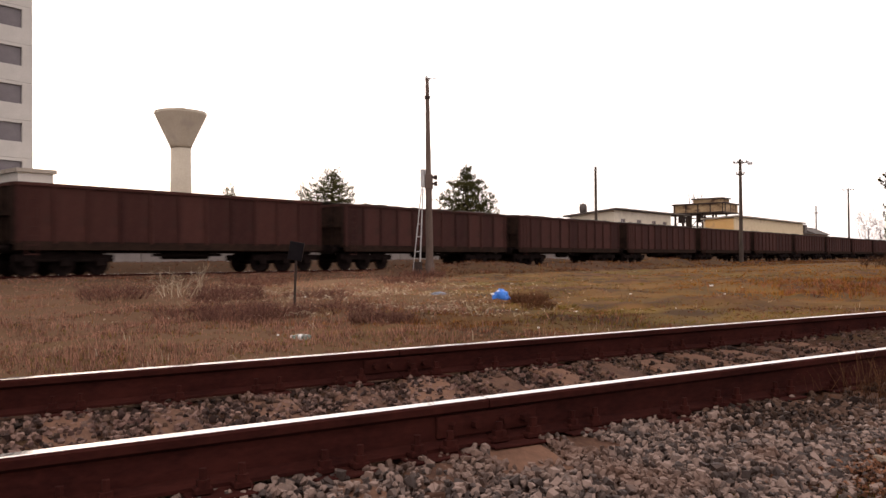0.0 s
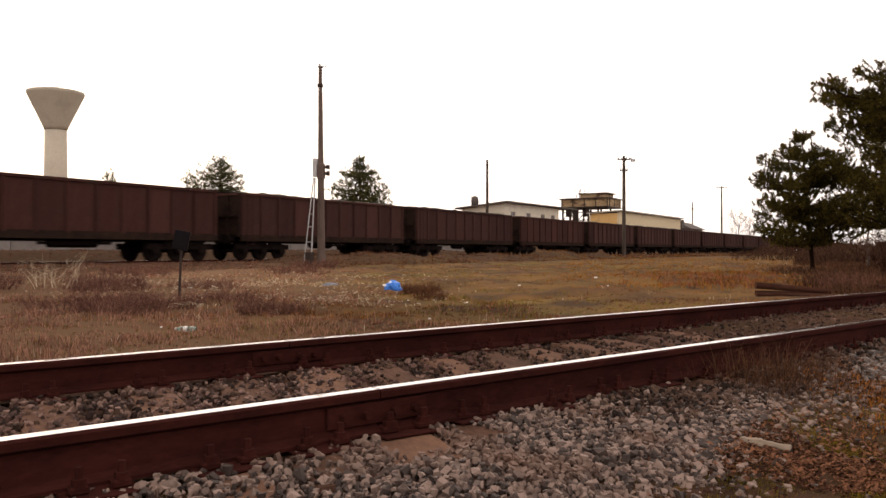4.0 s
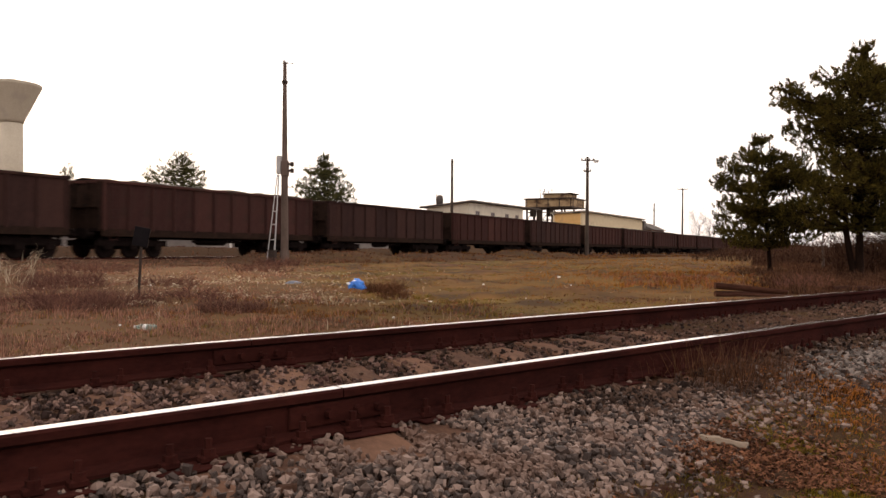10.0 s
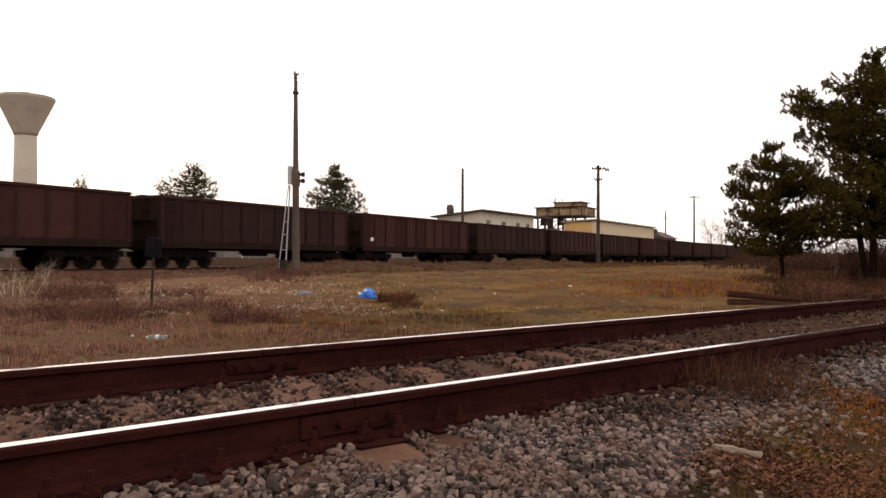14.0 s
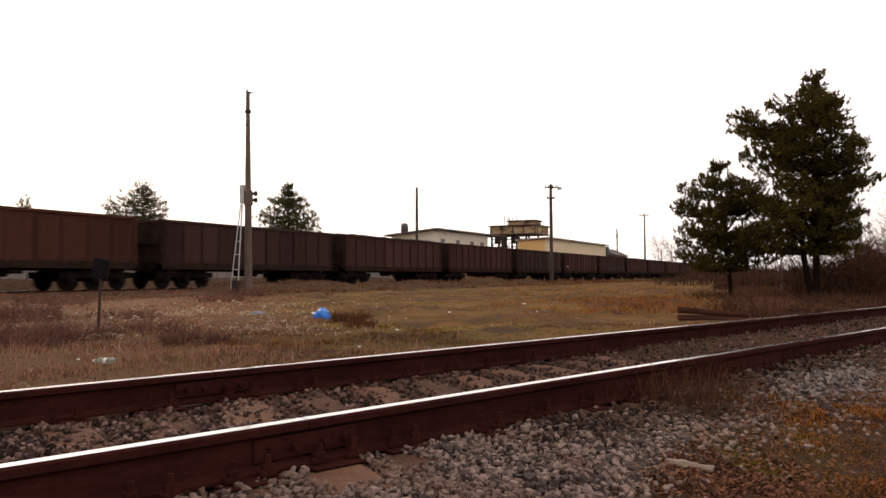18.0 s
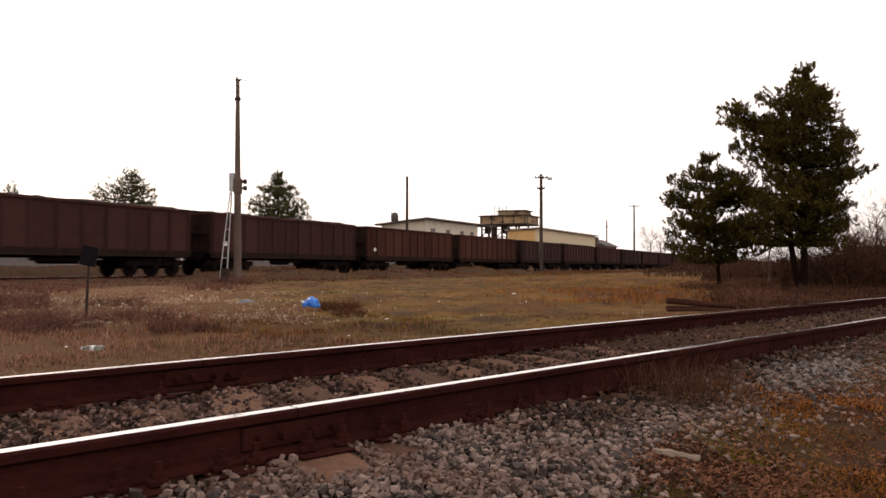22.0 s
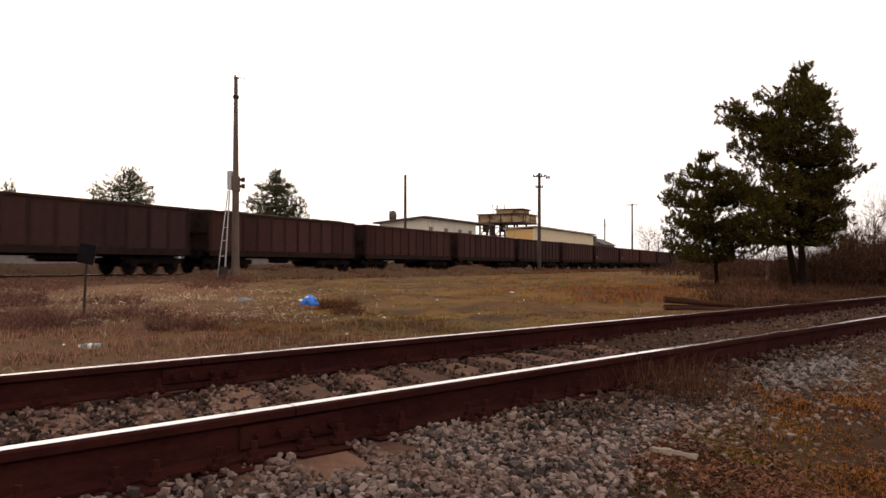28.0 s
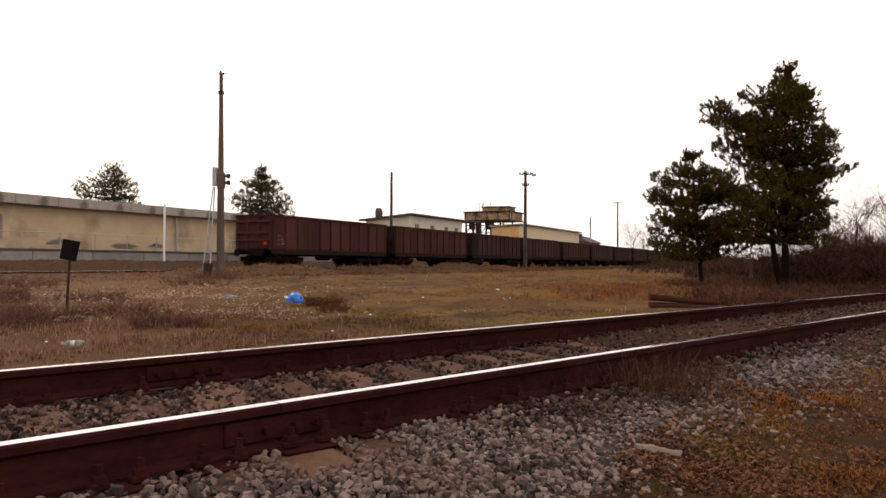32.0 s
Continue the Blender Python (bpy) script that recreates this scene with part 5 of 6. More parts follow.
        part("cut_end", rodded((l / 2 + 0.001, 0, 0), (l / 2 + 0.006, 0, 0), r * 0.9, sides=10), PLANK, t, "paler sawn end")
    # plank end in the gravel
    x, y = 0.8, 2.93
    p = thing("plank", pose(x, y, ground_z(x, y) + 0.012, -12, 4, -28), "short pale weathered plank lying in the gravel", "plank")
    bm = boxed(-0.08, 0.08, -0.034, 0.034, -0.004, 0.018, bevel=0.004)
    bmesh.ops.subdivide_edges(bm, edges=[e for e in bm.edges if e.calc_length() > 0.12], cuts=6)
    for v in bm.verts:
        v.co.y *= 1.25 - 5.5 * (v.co.x + 0.08)
        v.co += Vector((noise.noise(v.co * 30), noise.noise(v.co * 22), noise.noise(v.co * 25 + Vector((3, 0, 0))))) * 0.006
    part("board", bm, PLANK, p)
    part("splinter", boxed(-0.07, 0.0, -0.056, -0.046, -0.004, 0.006), PLANK, p)


make_litter()


# ---- plants ----
class Blades:
    """Collects thin tapering strips into one mesh."""

    def __init__(self):
        self.v, self.f = [], []

    def strip(self, points, width, across):
        """A strip that ends in a point."""
        base, n = len(self.v), len(points)
        for i, p in enumerate(points[:-1]):
            w = width * (1 - 0.7 * i / (n - 1)) / 2
            self.v.append((p[0] - across[0] * w, p[1] - across[1] * w, p[2] - across[2] * w))
            self.v.append((p[0] + across[0] * w, p[1] + across[1] * w, p[2] + across[2] * w))
        self.v.append(tuple(points[-1]))
        for i in range(n - 2):
            a = base + 2 * i
            self.f.append((a, a + 1, a + 3, a + 2))
        a = base + 2 * (n - 2)
        self.f.append((a, a + 1, a + 2))

    def tuft(self, x, y, z, high, spread, count, width, rnd, bent=True):
        for _ in range(count):
            a, lean = rnd.uniform(0, 6.283), rnd.random() * spread
            h = high * rnd.uniform(0.5, 1.1)
            dx, dy = math.cos(a), math.sin(a)
            ox, oy = x + dx * 0.3 * spread * high * rnd.random(), y + dy * 0.3 * spread * high * rnd.random()
            mid = (ox + dx * lean * h * 0.35, oy + dy * lean * h * 0.35, z + h * 0.6)
            tip = (ox + dx * lean * h, oy + dy * lean * h, z + h * (1 - 0.35 * lean))
            b = rnd.uniform(0, 6.283)
            self.strip(((ox, oy, z - 0.02), mid, tip) if bent else ((ox, oy, z - 0.02), tip), width, (math.cos(b), math.sin(b), 0))

    def mesh(self, name, material):
        return joined(name, self.v, self.f, material)


def make_grass():
    rnd = random.Random(17)
    straw, green, pale, golden, stems = Blades(), Blades(), Blades(), Blades(), Blades()
    done = 0
    brown = Blades()
    while done < 60000:
        d = 3.5 + 44 * rnd.random() ** 1.35
        deg = rnd.uniform(-48, 34)
        b = radians(deg)
        x, y = d * math.sin(b), d * math.cos(b)
        a, o = near_coords(x, y)
        w = (IN_FAR @ Vector((x, y, 0))).y
        if o < 4.3 + 0.3 * noise.noise((x, y, 2.0)) or w > 30.0 or (abs(x - 4.05) < 0.75 and 12.2 < y < 13.9):
            continue
        clump = noise.noise((x * 0.9, y * 0.9, 21.0)) + 0.6 * noise.noise((x * 2.3, y * 2.3, 3.0))
        if clump < -0.1 and rnd.random() < 0.6:
            continue
        done += 1
        z = ground_z(x, y)
        patch = noise.noise((x * 0.22, y * 0.22, 1.0)) + 0.5 * noise.noise((x * 0.8, y * 0.8, 17.0))
        rough = noise.noise((x * 0.5, y * 0.5, 8.0))
        near = 1 - smooth(4.6, 8.0, o)
        wide = 0.0035 + 0.00042 * d
        mauve = 1 - smooth(-19, -9, deg + 9 * rough)
        mauve = max(mauve, 0.6 * near * (1 - smooth(-4, 8, deg)))
        dull = smooth(0.0, 0.3, 1.5 * noise.noise((x * 0.34, y * 0.34, 14.0)) + 0.5 * noise.noise((x * 1.4, y * 1.4, 4.0)) + 0.30 * (1 - smooth(-16, -2, deg)) + 0.35 * smooth(15, 24, w) + 0.9 * smooth(15.0, 19.5, deg + 4 * rough))
        high = (0.022 + 0.04 * max(0, rough) + 0.12 * max(0, clump)) * rnd.uniform(0.5, 1.4)
        bent = d < 13
        pick = rnd.random()
        if pick < 0.55 * mauve:
            stems.tuft(x, y, z, (0.04 + 0.13 * max(0, 0.25 + clump)) * rnd.uniform(0.4, 1.4) * (1 - 0.3 * near), 1.5, 4, 0.0028 + 0.0004 * d, rnd, bent)
        elif rnd.random() < 0.85 * max(dull * (0.6 + 0.4 * smooth(12, 18, deg)), 0.55 * mauve):
            brown.tuft(x, y, z, high * 0.9, 2.4, 4, wide, rnd, bent)
        elif patch < -0.02 and d > 8 and rnd.random() < 0.8:
            golden.tuft(x, y, z, high * 0.8, 2.6, 4, wide * 1.1, rnd, bent)
        elif patch > -0.08 and rnd.random() < 0.85:
            green.tuft(x, y, z, high * 0.7, 1.8, 4, wide * 1.15, rnd, bent)
        else:
            straw.tuft(x, y, z, high, 2.4, 4, wide, rnd, bent)
        if rnd.random() < 0.004:
            pale.tuft(x, y, z + 0.02, rnd.uniform(0.05, 0.13), 2.2, 3, wide, rnd, bent)
    # straw and golden tufts among the mauve stems
    for _ in range(2600):
        d, deg = 1 / rnd.uniform(1 / 27.0, 1 / 8.0), rnd.gauss(-19.0, 8.0)
        x, y = d * math.sin(radians(deg)), d * math.cos(radians(deg))
        if near_coords(x, y)[1] < 4.6 or rnd.random() > smooth(-0.3, 0.4, noise.noise((x * 0.5, y * 0.5, 61.0))) or (IN_FAR @ Vector((x, y, 0))).y > 29:
            continue
        (golden if rnd.random() < 0.6 else straw).tuft(x, y, ground_z(x, y), rnd.uniform(0.03, 0.10), 2.4, 4, 0.0035 + 0.0005 * d, rnd, False)
    # broken pale stalks and taller weeds
    n = 0
    while n < 1350:
        d, deg = 1 / rnd.uniform(1 / 25.0, 1 / 10.0), rnd.gauss(-20.5, 6.0)
        x, y = d * math.sin(radians(deg)), d * math.cos(radians(deg))
        thick = noise.noise((x * 0.55, y * 0.55, 41.0)) + 0.6 * noise.noise((x * 1.7, y * 1.7, 9.0))
        if rnd.random() > smooth(-0.25, 0.45, thick) + 0.05:
            continue
        n += 1
        c, pick, far = rnd.uniform(0, 6.283), rnd.random(), d / 14
        z = ground_z(x, y)
        if pick < 0.25:
            pale.tuft(x, y, z + 0.04, rnd.uniform(0.02, 0.06), 2.8, 2, rnd.uniform(0.008, 0.018) * far, rnd, False)
            continue
        q, wide = (rnd.uniform(0.014, 0.04), rnd.uniform(0.012, 0.027) * far) if pick < 0.88 else (rnd.uniform(0.04, 0.10), rnd.uniform(0.007, 0.013) * far)
        p0, way = Vector((x, y, z + rnd.uniform(0.03, 0.09))), Vector((math.cos(c), math.sin(c), rnd.uniform(-0.3, 0.5)))
        pale.strip((p0, p0 + way * q, p0 + way * q * 1.8 + Vector((0, 0, -0.02))), wide, (-math.sin(c) * 0.6, math.cos(c) * 0.6, 0.8))
    # thin growth on the ground round about, out of sight of the track
    for _ in range(8000):
        b, d = radians(rnd.uniform(34, 312)), 0.8 + 20 * rnd.random() ** 1.4
        x, y = d * math.sin(b), d * math.cos(b)
        if 0.8 < near_coords(x, y)[1] < 4.9:
            continue
        (straw if noise.noise((x * 0.3, y * 0.3, 1.0)) > 0 else brown).tuft(x, y, ground_z(x, y), rnd.uniform(0.03, 0.10), 1.8, 5, 0.014, rnd, False)
    for _ in range(26):
        x, y = -9.3 + rnd.gauss(0, 0.5), 14.0 + rnd.gauss(0, 0.5)
        pale.tuft(x, y, ground_z(x, y), rnd.uniform(0.15, 0.5), 1.4, 2, 0.007, rnd)
    # growth on the bank behind the goods line
    for _ in range(3000):
        x, y = line_xy(rnd.uniform(5, 62), rnd.uniform(33.5, 39))
        (straw if rnd.random() < 0.4 else brown).tuft(x, y, ground_z(x, y), rnd.uniform(0.04, 0.16), 1.6, 4, 0.03, rnd, False)
    # strip along the far line
    for _ in range(11000):
        s, o = 14 + 170 * rnd.random() ** 1.6, rnd.uniform(22, 28.6)
        x, y = line_xy(s, o)
        d = math.hypot(x, y)
        (straw if rnd.random() < 0.12 else golden if rnd.random() < 0.4 * smooth(30, 60, s) else brown).tuft(x, y, ground_z(x, y), rnd.uniform(0.05, 0.26) * (0.35 + 0.65 * smooth(24, 30, s)) * (0.8 + 0.7 * noise.noise((s * 0.5, o * 0.5, 3.0))), 1.3, 4, 0.008 + 0.0006 * d, rnd, False)
    # beyond, towards the thicket
    for _ in range(5000):
        b, d = radians(rnd.uniform(2, 36)), rnd.uniform(18, 75)
        x, y = d * math.sin(b), d * math.cos(b)
        if (IN_FAR @ Vector((x, y, 0))).y < 29 and near_coords(x, y)[1] > 4.8:
            (brown if rnd.random() < smooth(14, 19, math.degrees(b)) else golden).tuft(x, y, ground_z(x, y), rnd.uniform(0.05, 0.16), 1.5, 4, 0.007 + 0.0006 * d, rnd, False)
    for _ in range(1100):
        b, d = radians(12.0 + rnd.gauss(0, 3.0)), rnd.uniform(16, 27)
        x, y = d * math.sin(b), d * math.cos(b)
        (golden if rnd.random() < 0.45 else straw).tuft(x, y, ground_z(x, y), rnd.uniform(0.05, 0.2), 1.4, 4, 0.004 + 0.0005 * d, rnd)
    # near side, beside the gravel: moss, short grass and dead leaves
    verge, moss, leaves = Blades(), Blades(), Blades()
    n = 0
    while n < 78000:
        close = n > 50000
        d = 1.9 + 4.2 * rnd.random() ** 1.2 if close else 1.9 + 11 * rnd.random() ** 1.8 - 1.3 * rnd.random() ** 4
        b = radians(rnd.uniform(6, 40) if close else rnd.uniform(-5, 42) if rnd.random() < 0.85 else rnd.choice((42 + 60 * rnd.random() ** 1.7, -5 - 60 * rnd.random() ** 1.7)))
        x, y = d * math.sin(b), d * math.cos(b)
        a, o = near_coords(x, y)
        edge = 0.45 + 0.9 * smooth(0.9, 1.9, a) + 0.4 * smooth(2.0, 3.8, a) + 0.35 * smooth(4.2, 9, a)
        if o > edge + 0.2 or (o > edge - 0.2 and rnd.random() < 0.5):
            continue
        n += 1
        z = ground_z(x, y)
        bare = noise.noise((x * 0.9, y * 0.9, 30.0)) + 0.5 * noise.noise((x * 2.4, y * 2.4, 11.0))
        k = noise.noise((x * 1.1, y * 1.1, 5.0)) + 0.5 * noise.noise((x * 3, y * 3, 1.0))
        if rnd.random() < 0.13 + 0.36 * smooth(0.05, 0.45, bare):
            q = rnd.uniform(0.004, 0.014)
            c = rnd.uniform(0, 6.283)
            p0 = Vector((x, y, z + rnd.uniform(0.003, 0.02)))
            way = Vector((math.cos(c), math.sin(c), rnd.uniform(-0.3, 0.5))) * q
            leaves.strip((tuple(p0), tuple(p0 + way + Vector((0, 0, q * 0.4))), tuple(p0 + way * 2)), q * rnd.uniform(0.8, 1.7), (-math.sin(c), math.cos(c), rnd.uniform(-0.5, 0.5)))
        elif rnd.random() < 0.5 + 1.6 * (noise.noise((x * 0.75, y * 0.75, 19.0)) + 0.35 * noise.noise((x * 2.6, y * 2.6, 6.0))):
            moss.tuft(x, y, z, rnd.uniform(0.01, 0.03), 1.6, 6, 0.004 + 0.0006 * d, rnd, False)
        else:
            verge.tuft(x, y, z, rnd.uniform(0.008, 0.026) * (1.7 if k < -0.3 else 1), 2.4, 4, 0.0034 + 0.0006 * d, rnd, d < 6.5)
    # dark trodden soil at the gravel's edge, with moss and leaf scraps
    for _ in range(7000):
        x, y = 0.93 + rnd.gauss(0, 0.18), 2.72 + rnd.gauss(0, 0.28)
        z, c, q = ground_z(x, y) + 0.010, rnd.uniform(0, 6.283), rnd.uniform(0.004, 0.011)
        if noise.noise((x * 3.5, y * 3.5, 2.0)) > 0.12:
            moss.tuft(x, y, z, rnd.uniform(0.008, 0.022), 1.8, 5, 0.004, rnd, False)
        else:
            p0, way = Vector((x, y, z + rnd.uniform(0.002, 0.012))), Vector((math.cos(c), math.sin(c), rnd.uniform(-0.2, 0.5))) * q
            leaves.strip((p0, p0 + way + Vector((0, 0, q * 0.4)), p0 + way * 2), q * rnd.uniform(0.7, 1.5), (-math.sin(c), math.cos(c), rnd.uniform(-0.5, 0.5)))
    for name, blades, material, label, cat in (("verge_grass", verge, VERGE, "short golden-brown dry grass beside the gravel", "grass"),
                                               ("moss", moss, MOSS, "olive-green moss and seedlings on the soil beside the gravel", "moss"),
                                               ("dead_leaves", leaves, LITTER_LEAF, "scattered brown dead leaves on the soil", "leaves")):
        tagged(new(name, blades.mesh(name, material)), label, cat, kind="stuff")
    # weeds that grow through the ballast
    weeds = Blades()
    for _ in range(9000):
        a, o = 3.2 + 16 * rnd.random() ** 1.4, rnd.uniform(2.36, 3.68)
        x, y = track_xy(a, o)
        if a < 5 and abs(on_sleeper(a, o)) < 0.09:
            continue
        weeds.tuft(x, y, ground_z(x, y), rnd.uniform(0.012, 0.05), 1.8, 4, 0.007, rnd, False)
    for _ in range(3000):
        a, o = rnd.uniform(2.6, 12), rnd.uniform(1.45, 2.2)
        x, y = track_xy(a, o)
        weeds.tuft(x, y, ground_z(x, y), rnd.uniform(0.012, 0.045), 1.8, 4, 0.005, rnd, False)
    for (cx, cy, n, high, r) in ((1.13, 4.0, 190, 0.33, 0.15), (1.42, 4.35, 45, 0.2, 0.14), (-1.35, 1.35, 50, 0.13, 0.10), (4.1, 7.3, 70, 0.22, 0.25), (1.0, 3.75, 30, 0.12, 0.1), (2.9, 6.3, 40, 0.12, 0.15)):
        for _ in range(n):
            x, y = cx + rnd.gauss(0, r), cy + rnd.gauss(0, r)
            weeds.tuft(x, y, ground_z(x, y), high * rnd.uniform(0.3, 1.1), 1.5, 3, 0.0028, rnd)
    tagged(new("dry_weeds", weeds.mesh("dry_weeds", WEED)), "thin dry brown weeds growing through the ballast", "weeds", kind="stuff")
    for name, blades, material, label in (("mauve_stems", stems, MAUVE_STEM, "thin upright mauve-brown dry stems in the meadow"), ("brown_grass", brown, BROWN_GRASS, "flattened dark brown dead grass in the meadow"), ("golden_grass", golden, MEADOW_GOLD, "low golden winter grass on the open meadow"), ("dry_grass", straw, STRAW, "dry brown and golden winter grass over the meadow"),
                                          ("green_grass", green, GREEN_GRASS, "short olive-green grass between the dry stalks"),
                                          ("pale_stalks", pale, PALE_STRAW, "pale broken dry stalks standing in the meadow")):
        tagged(new(name, blades.mesh(name, material)), label, "grass", kind="stuff")


make_grass()


def grow(blades, start, way, length, width, depth, rnd, wild=0.55, split=3):
    """A bare twig that forks."""
    p, d = Vector(start), Vector(way).normalized()
    points = [tuple(p)]
    for _ in range(2 if depth else 1):
        d = (d + Vector((rnd.gauss(0, 1), rnd.gauss(0, 1), rnd.gauss(0, 0.6))) * 0.18).normalized()
        p = p + d * length / (2 if depth else 1)
        points.append(tuple(p))
    side = d.cross(Vector((rnd.gauss(0, 1), rnd.gauss(0, 1), rnd.gauss(0, 1)))).normalized()
    blades.strip(points, width, side)
    if depth:
        for _ in range(split):
            q = Vector(points[1]).lerp(Vector(points[2]), rnd.choice((0.0, 0.5, 1.0)))
            w = (d + Vector((rnd.gauss(0, 1), rnd.gauss(0, 1), rnd.gauss(0.15, 0.7))) * wild).normalized()
            grow(blades, q, w, length * rnd.uniform(0.55, 0.8), width * 0.6, depth - 1, rnd, wild, split)


def shrub(x, y, high, wide, stems, width, rnd, material=SHRUB_TWIG, label="low tangled purple-brown dry shrub in the meadow"):
    blades = Blades()
    z = ground_z(x, y)
    for _ in range(stems):
        a, r = rnd.uniform(0, 6.283), wide * rnd.random() ** 0.6 * 0.6
        sx, sy = math.cos(a) * r, math.sin(a) * r
        grow(blades, (sx, sy, -0.03), (math.cos(a) * 0.6, math.sin(a) * 0.6, 1.0), high * rnd.uniform(0.35, 0.6), width, 2, rnd)
    ob = thing("shrub", pose(x, y, z), label, "shrub", "dry shrubs")
    me = new("twig_tangle", blades.mesh("twig_tangle", material))
    me.parent = ob
    return ob


def make_shrubs():
    rnd = random.Random(31)
    for x, y, high, wide, stems in ((-2.85, 8.3, 0.32, 0.22, 32), (-3.1, 8.45, 0.38, 0.24, 36), (-2.9, 8.8, 0.36, 0.24, 32), (-4.0, 9.9, 0.36, 0.55, 40), 
                                    (-4.9, 8.6, 0.4, 0.5, 60), (-4.6, 9.2, 0.5, 0.5, 60), (-5.3, 9.4, 0.5, 0.6, 60), (-7.6, 13.2, 0.6, 0.8, 70), (-8.7, 15.0, 0.7, 0.9, 70), (-6.4, 14.6, 0.5, 0.8, 50),
                                    (-9.9, 13.0, 0.6, 0.8, 60), (-6.2, 9.6, 0.4, 0.6, 50), (-11.2, 21.0, 0.8, 1.2, 60), (-7.5, 24.0, 0.7, 1.2, 60), (-9.6, 33.0, 0.7, 1.3, 60), (6.4, 17.5, 0.6, 0.7, 50), (5.6, 15.4, 0.5, 0.5, 40)):
        shrub(x, y, high * 0.62, wide * 1.25, int(stems * 2.4), 0.007 + 0.0006 * math.hypot(x, y), rnd)
    for x, y, high, wide, stems in ((-2.15, 14.3, 0.28, 0.5, 170), (-2.0, 13.1, 0.22, 0.42, 170), (-1.7, 12.3, 0.17, 0.42, 130)):
        shrub(x, y, high, wide, stems, 0.012, rnd, WEED, "low dull brown clump of dry growth beside the plastic bag")


make_shrubs()
shrub(-9.2, 14.2, 0.85, 0.75, 20, 0.014, random.Random(77), PALE_STRAW, "tangle of pale broken branches in the dry grass")


def make_scrub():
    rnd = random.Random(37)
    for x, y, high, wide, stems in ((8.7, 20.2, 0.65, 1.0, 120), (9.7, 21.6, 0.8, 1.1, 130), (10.9, 20.4, 0.7, 1.0, 120), (7.4, 24.4, 0.8, 1.2, 120)):
        shrub(x, y, high * 0.6, wide, stems, 0.018, rnd, TWIG, "low reddish-brown dry scrub at the foot of the pines")


make_scrub()


def make_thicket():
    """Tangled undergrowth behind the pines, and the far edge of the field."""
    rnd = random.Random(41)
    blades = Blades()
    for k in range(8200):
        b, d = radians(rnd.uniform(17, 41) if k < 6400 else rnd.uniform(25, 40)), rnd.uniform(27, 58)
        x, y = d * math.sin(b), d * math.cos(b)
        thick = noise.noise((x * 0.28, y * 0.28, 9.0))
        if thick < -0.32 or (math.degrees(b) < 22 and d < 44):
            continue
        if near_coords(x, y)[1] < 6.0 or (IN_FAR @ Vector((x, y, 0))).y > 27:
            continue
        high = rnd.uniform(0.4, 1.0) * (0.18 + 0.54 * smooth(16.5, 21, math.degrees(b) + 3 * thick) + 0.5 * smooth(20, 28, math.degrees(b))) * (0.85 + 0.6 * thick)
        grow(blades, (x, y, ground_z(x, y) - 0.05), (rnd.gauss(0, 0.25), rnd.gauss(0, 0.25), 1), high, 0.023 + 0.0008 * d, 3 if d < 36 else 2, rnd, split=3 if d < 36 else 4)
    for _ in range(1500):
        b, d = radians(12.8 + 11 * rnd.random() ** 0.6), rnd.uniform(58, 130)
        x, y = d * math.sin(b), d * math.cos(b)
        if (IN_FAR @ Vector((x, y, 0))).y > 26:
            continue
        grow(blades, (x, y, ground_z(x, y) if d < 200 else 0), (rnd.gauss(0, 0.25), rnd.gauss(0, 0.25), 1), rnd.uniform(0.4, 1.15) * (0.35 + 0.65 * smooth(12.8, 17, math.degrees(b))), 0.06, 2, rnd, split=4)
    tagged(new("thicket", blades.mesh("thicket", TWIG)), "tangled leafless brown undergrowth at the edge of the meadow", "thicket", kind="stuff")
    russet = Blades()
    n = 0
    while n < 11000:
        deg, d = rnd.uniform(15.5, 42), 13.5 + 34 * rnd.random() ** 1.5
        b = radians(deg)
        x, y = d * math.sin(b), d * math.cos(b)
        o = near_coords(x, y)[1]
        if o < 5.2 or (IN_FAR @ Vector((x, y, 0))).y > 27 or (abs(x - 4.05) < 0.9 and 12.0 < y < 14.2):
            continue
        lump = noise.noise((x * 0.4, y * 0.4, 2.0)) + 0.5 * noise.noise((x * 1.2, y * 1.2, 6.0))
        open_ground = 1 - smooth(17, 21, deg + 4 * lump)
        if rnd.random() < 0.92 * open_ground or lump < -0.5:
            continue
        n += 1
        russet.tuft(x, y, ground_z(x, y), rnd.uniform(0.10, 0.42) * (0.55 + 0.9 * max(0, lump)) * (0.45 + 0.55 * smooth(5.0, 7.5, o)) * (1 - 0.5 * open_ground), 1.3, 5, 0.012 + 0.0003 * d, rnd)
    tagged(new("tall_dry_weeds", russet.mesh("tall_dry_weeds", RUSSET)), "tall russet dry weeds at the foot of the pines", "weeds", kind="stuff")


make_thicket()


def tube(bm, points, radii, sides=7):
    rings = []
    for i, p in enumerate(points):
        d = (Vector(points[min(i + 1, len(points) - 1)]) - Vector(points[max(i - 1, 0)])).normalized()
        a = d.orthogonal().normalized()
        b = d.cross(a)
        rings.append([bm.verts.new(Vector(p) + (a * math.cos(2 * math.pi * k / sides) + b * math.sin(2 * math.pi * k / sides)) * radii[i]) for k in range(sides)])
    for r, s in zip(rings, rings[1:]):
        for k in range(sides):
            f = bm.faces.new((r[k], r[(k + 1) % sides], s[(k + 1) % sides], s[k]))
            f.smooth = True


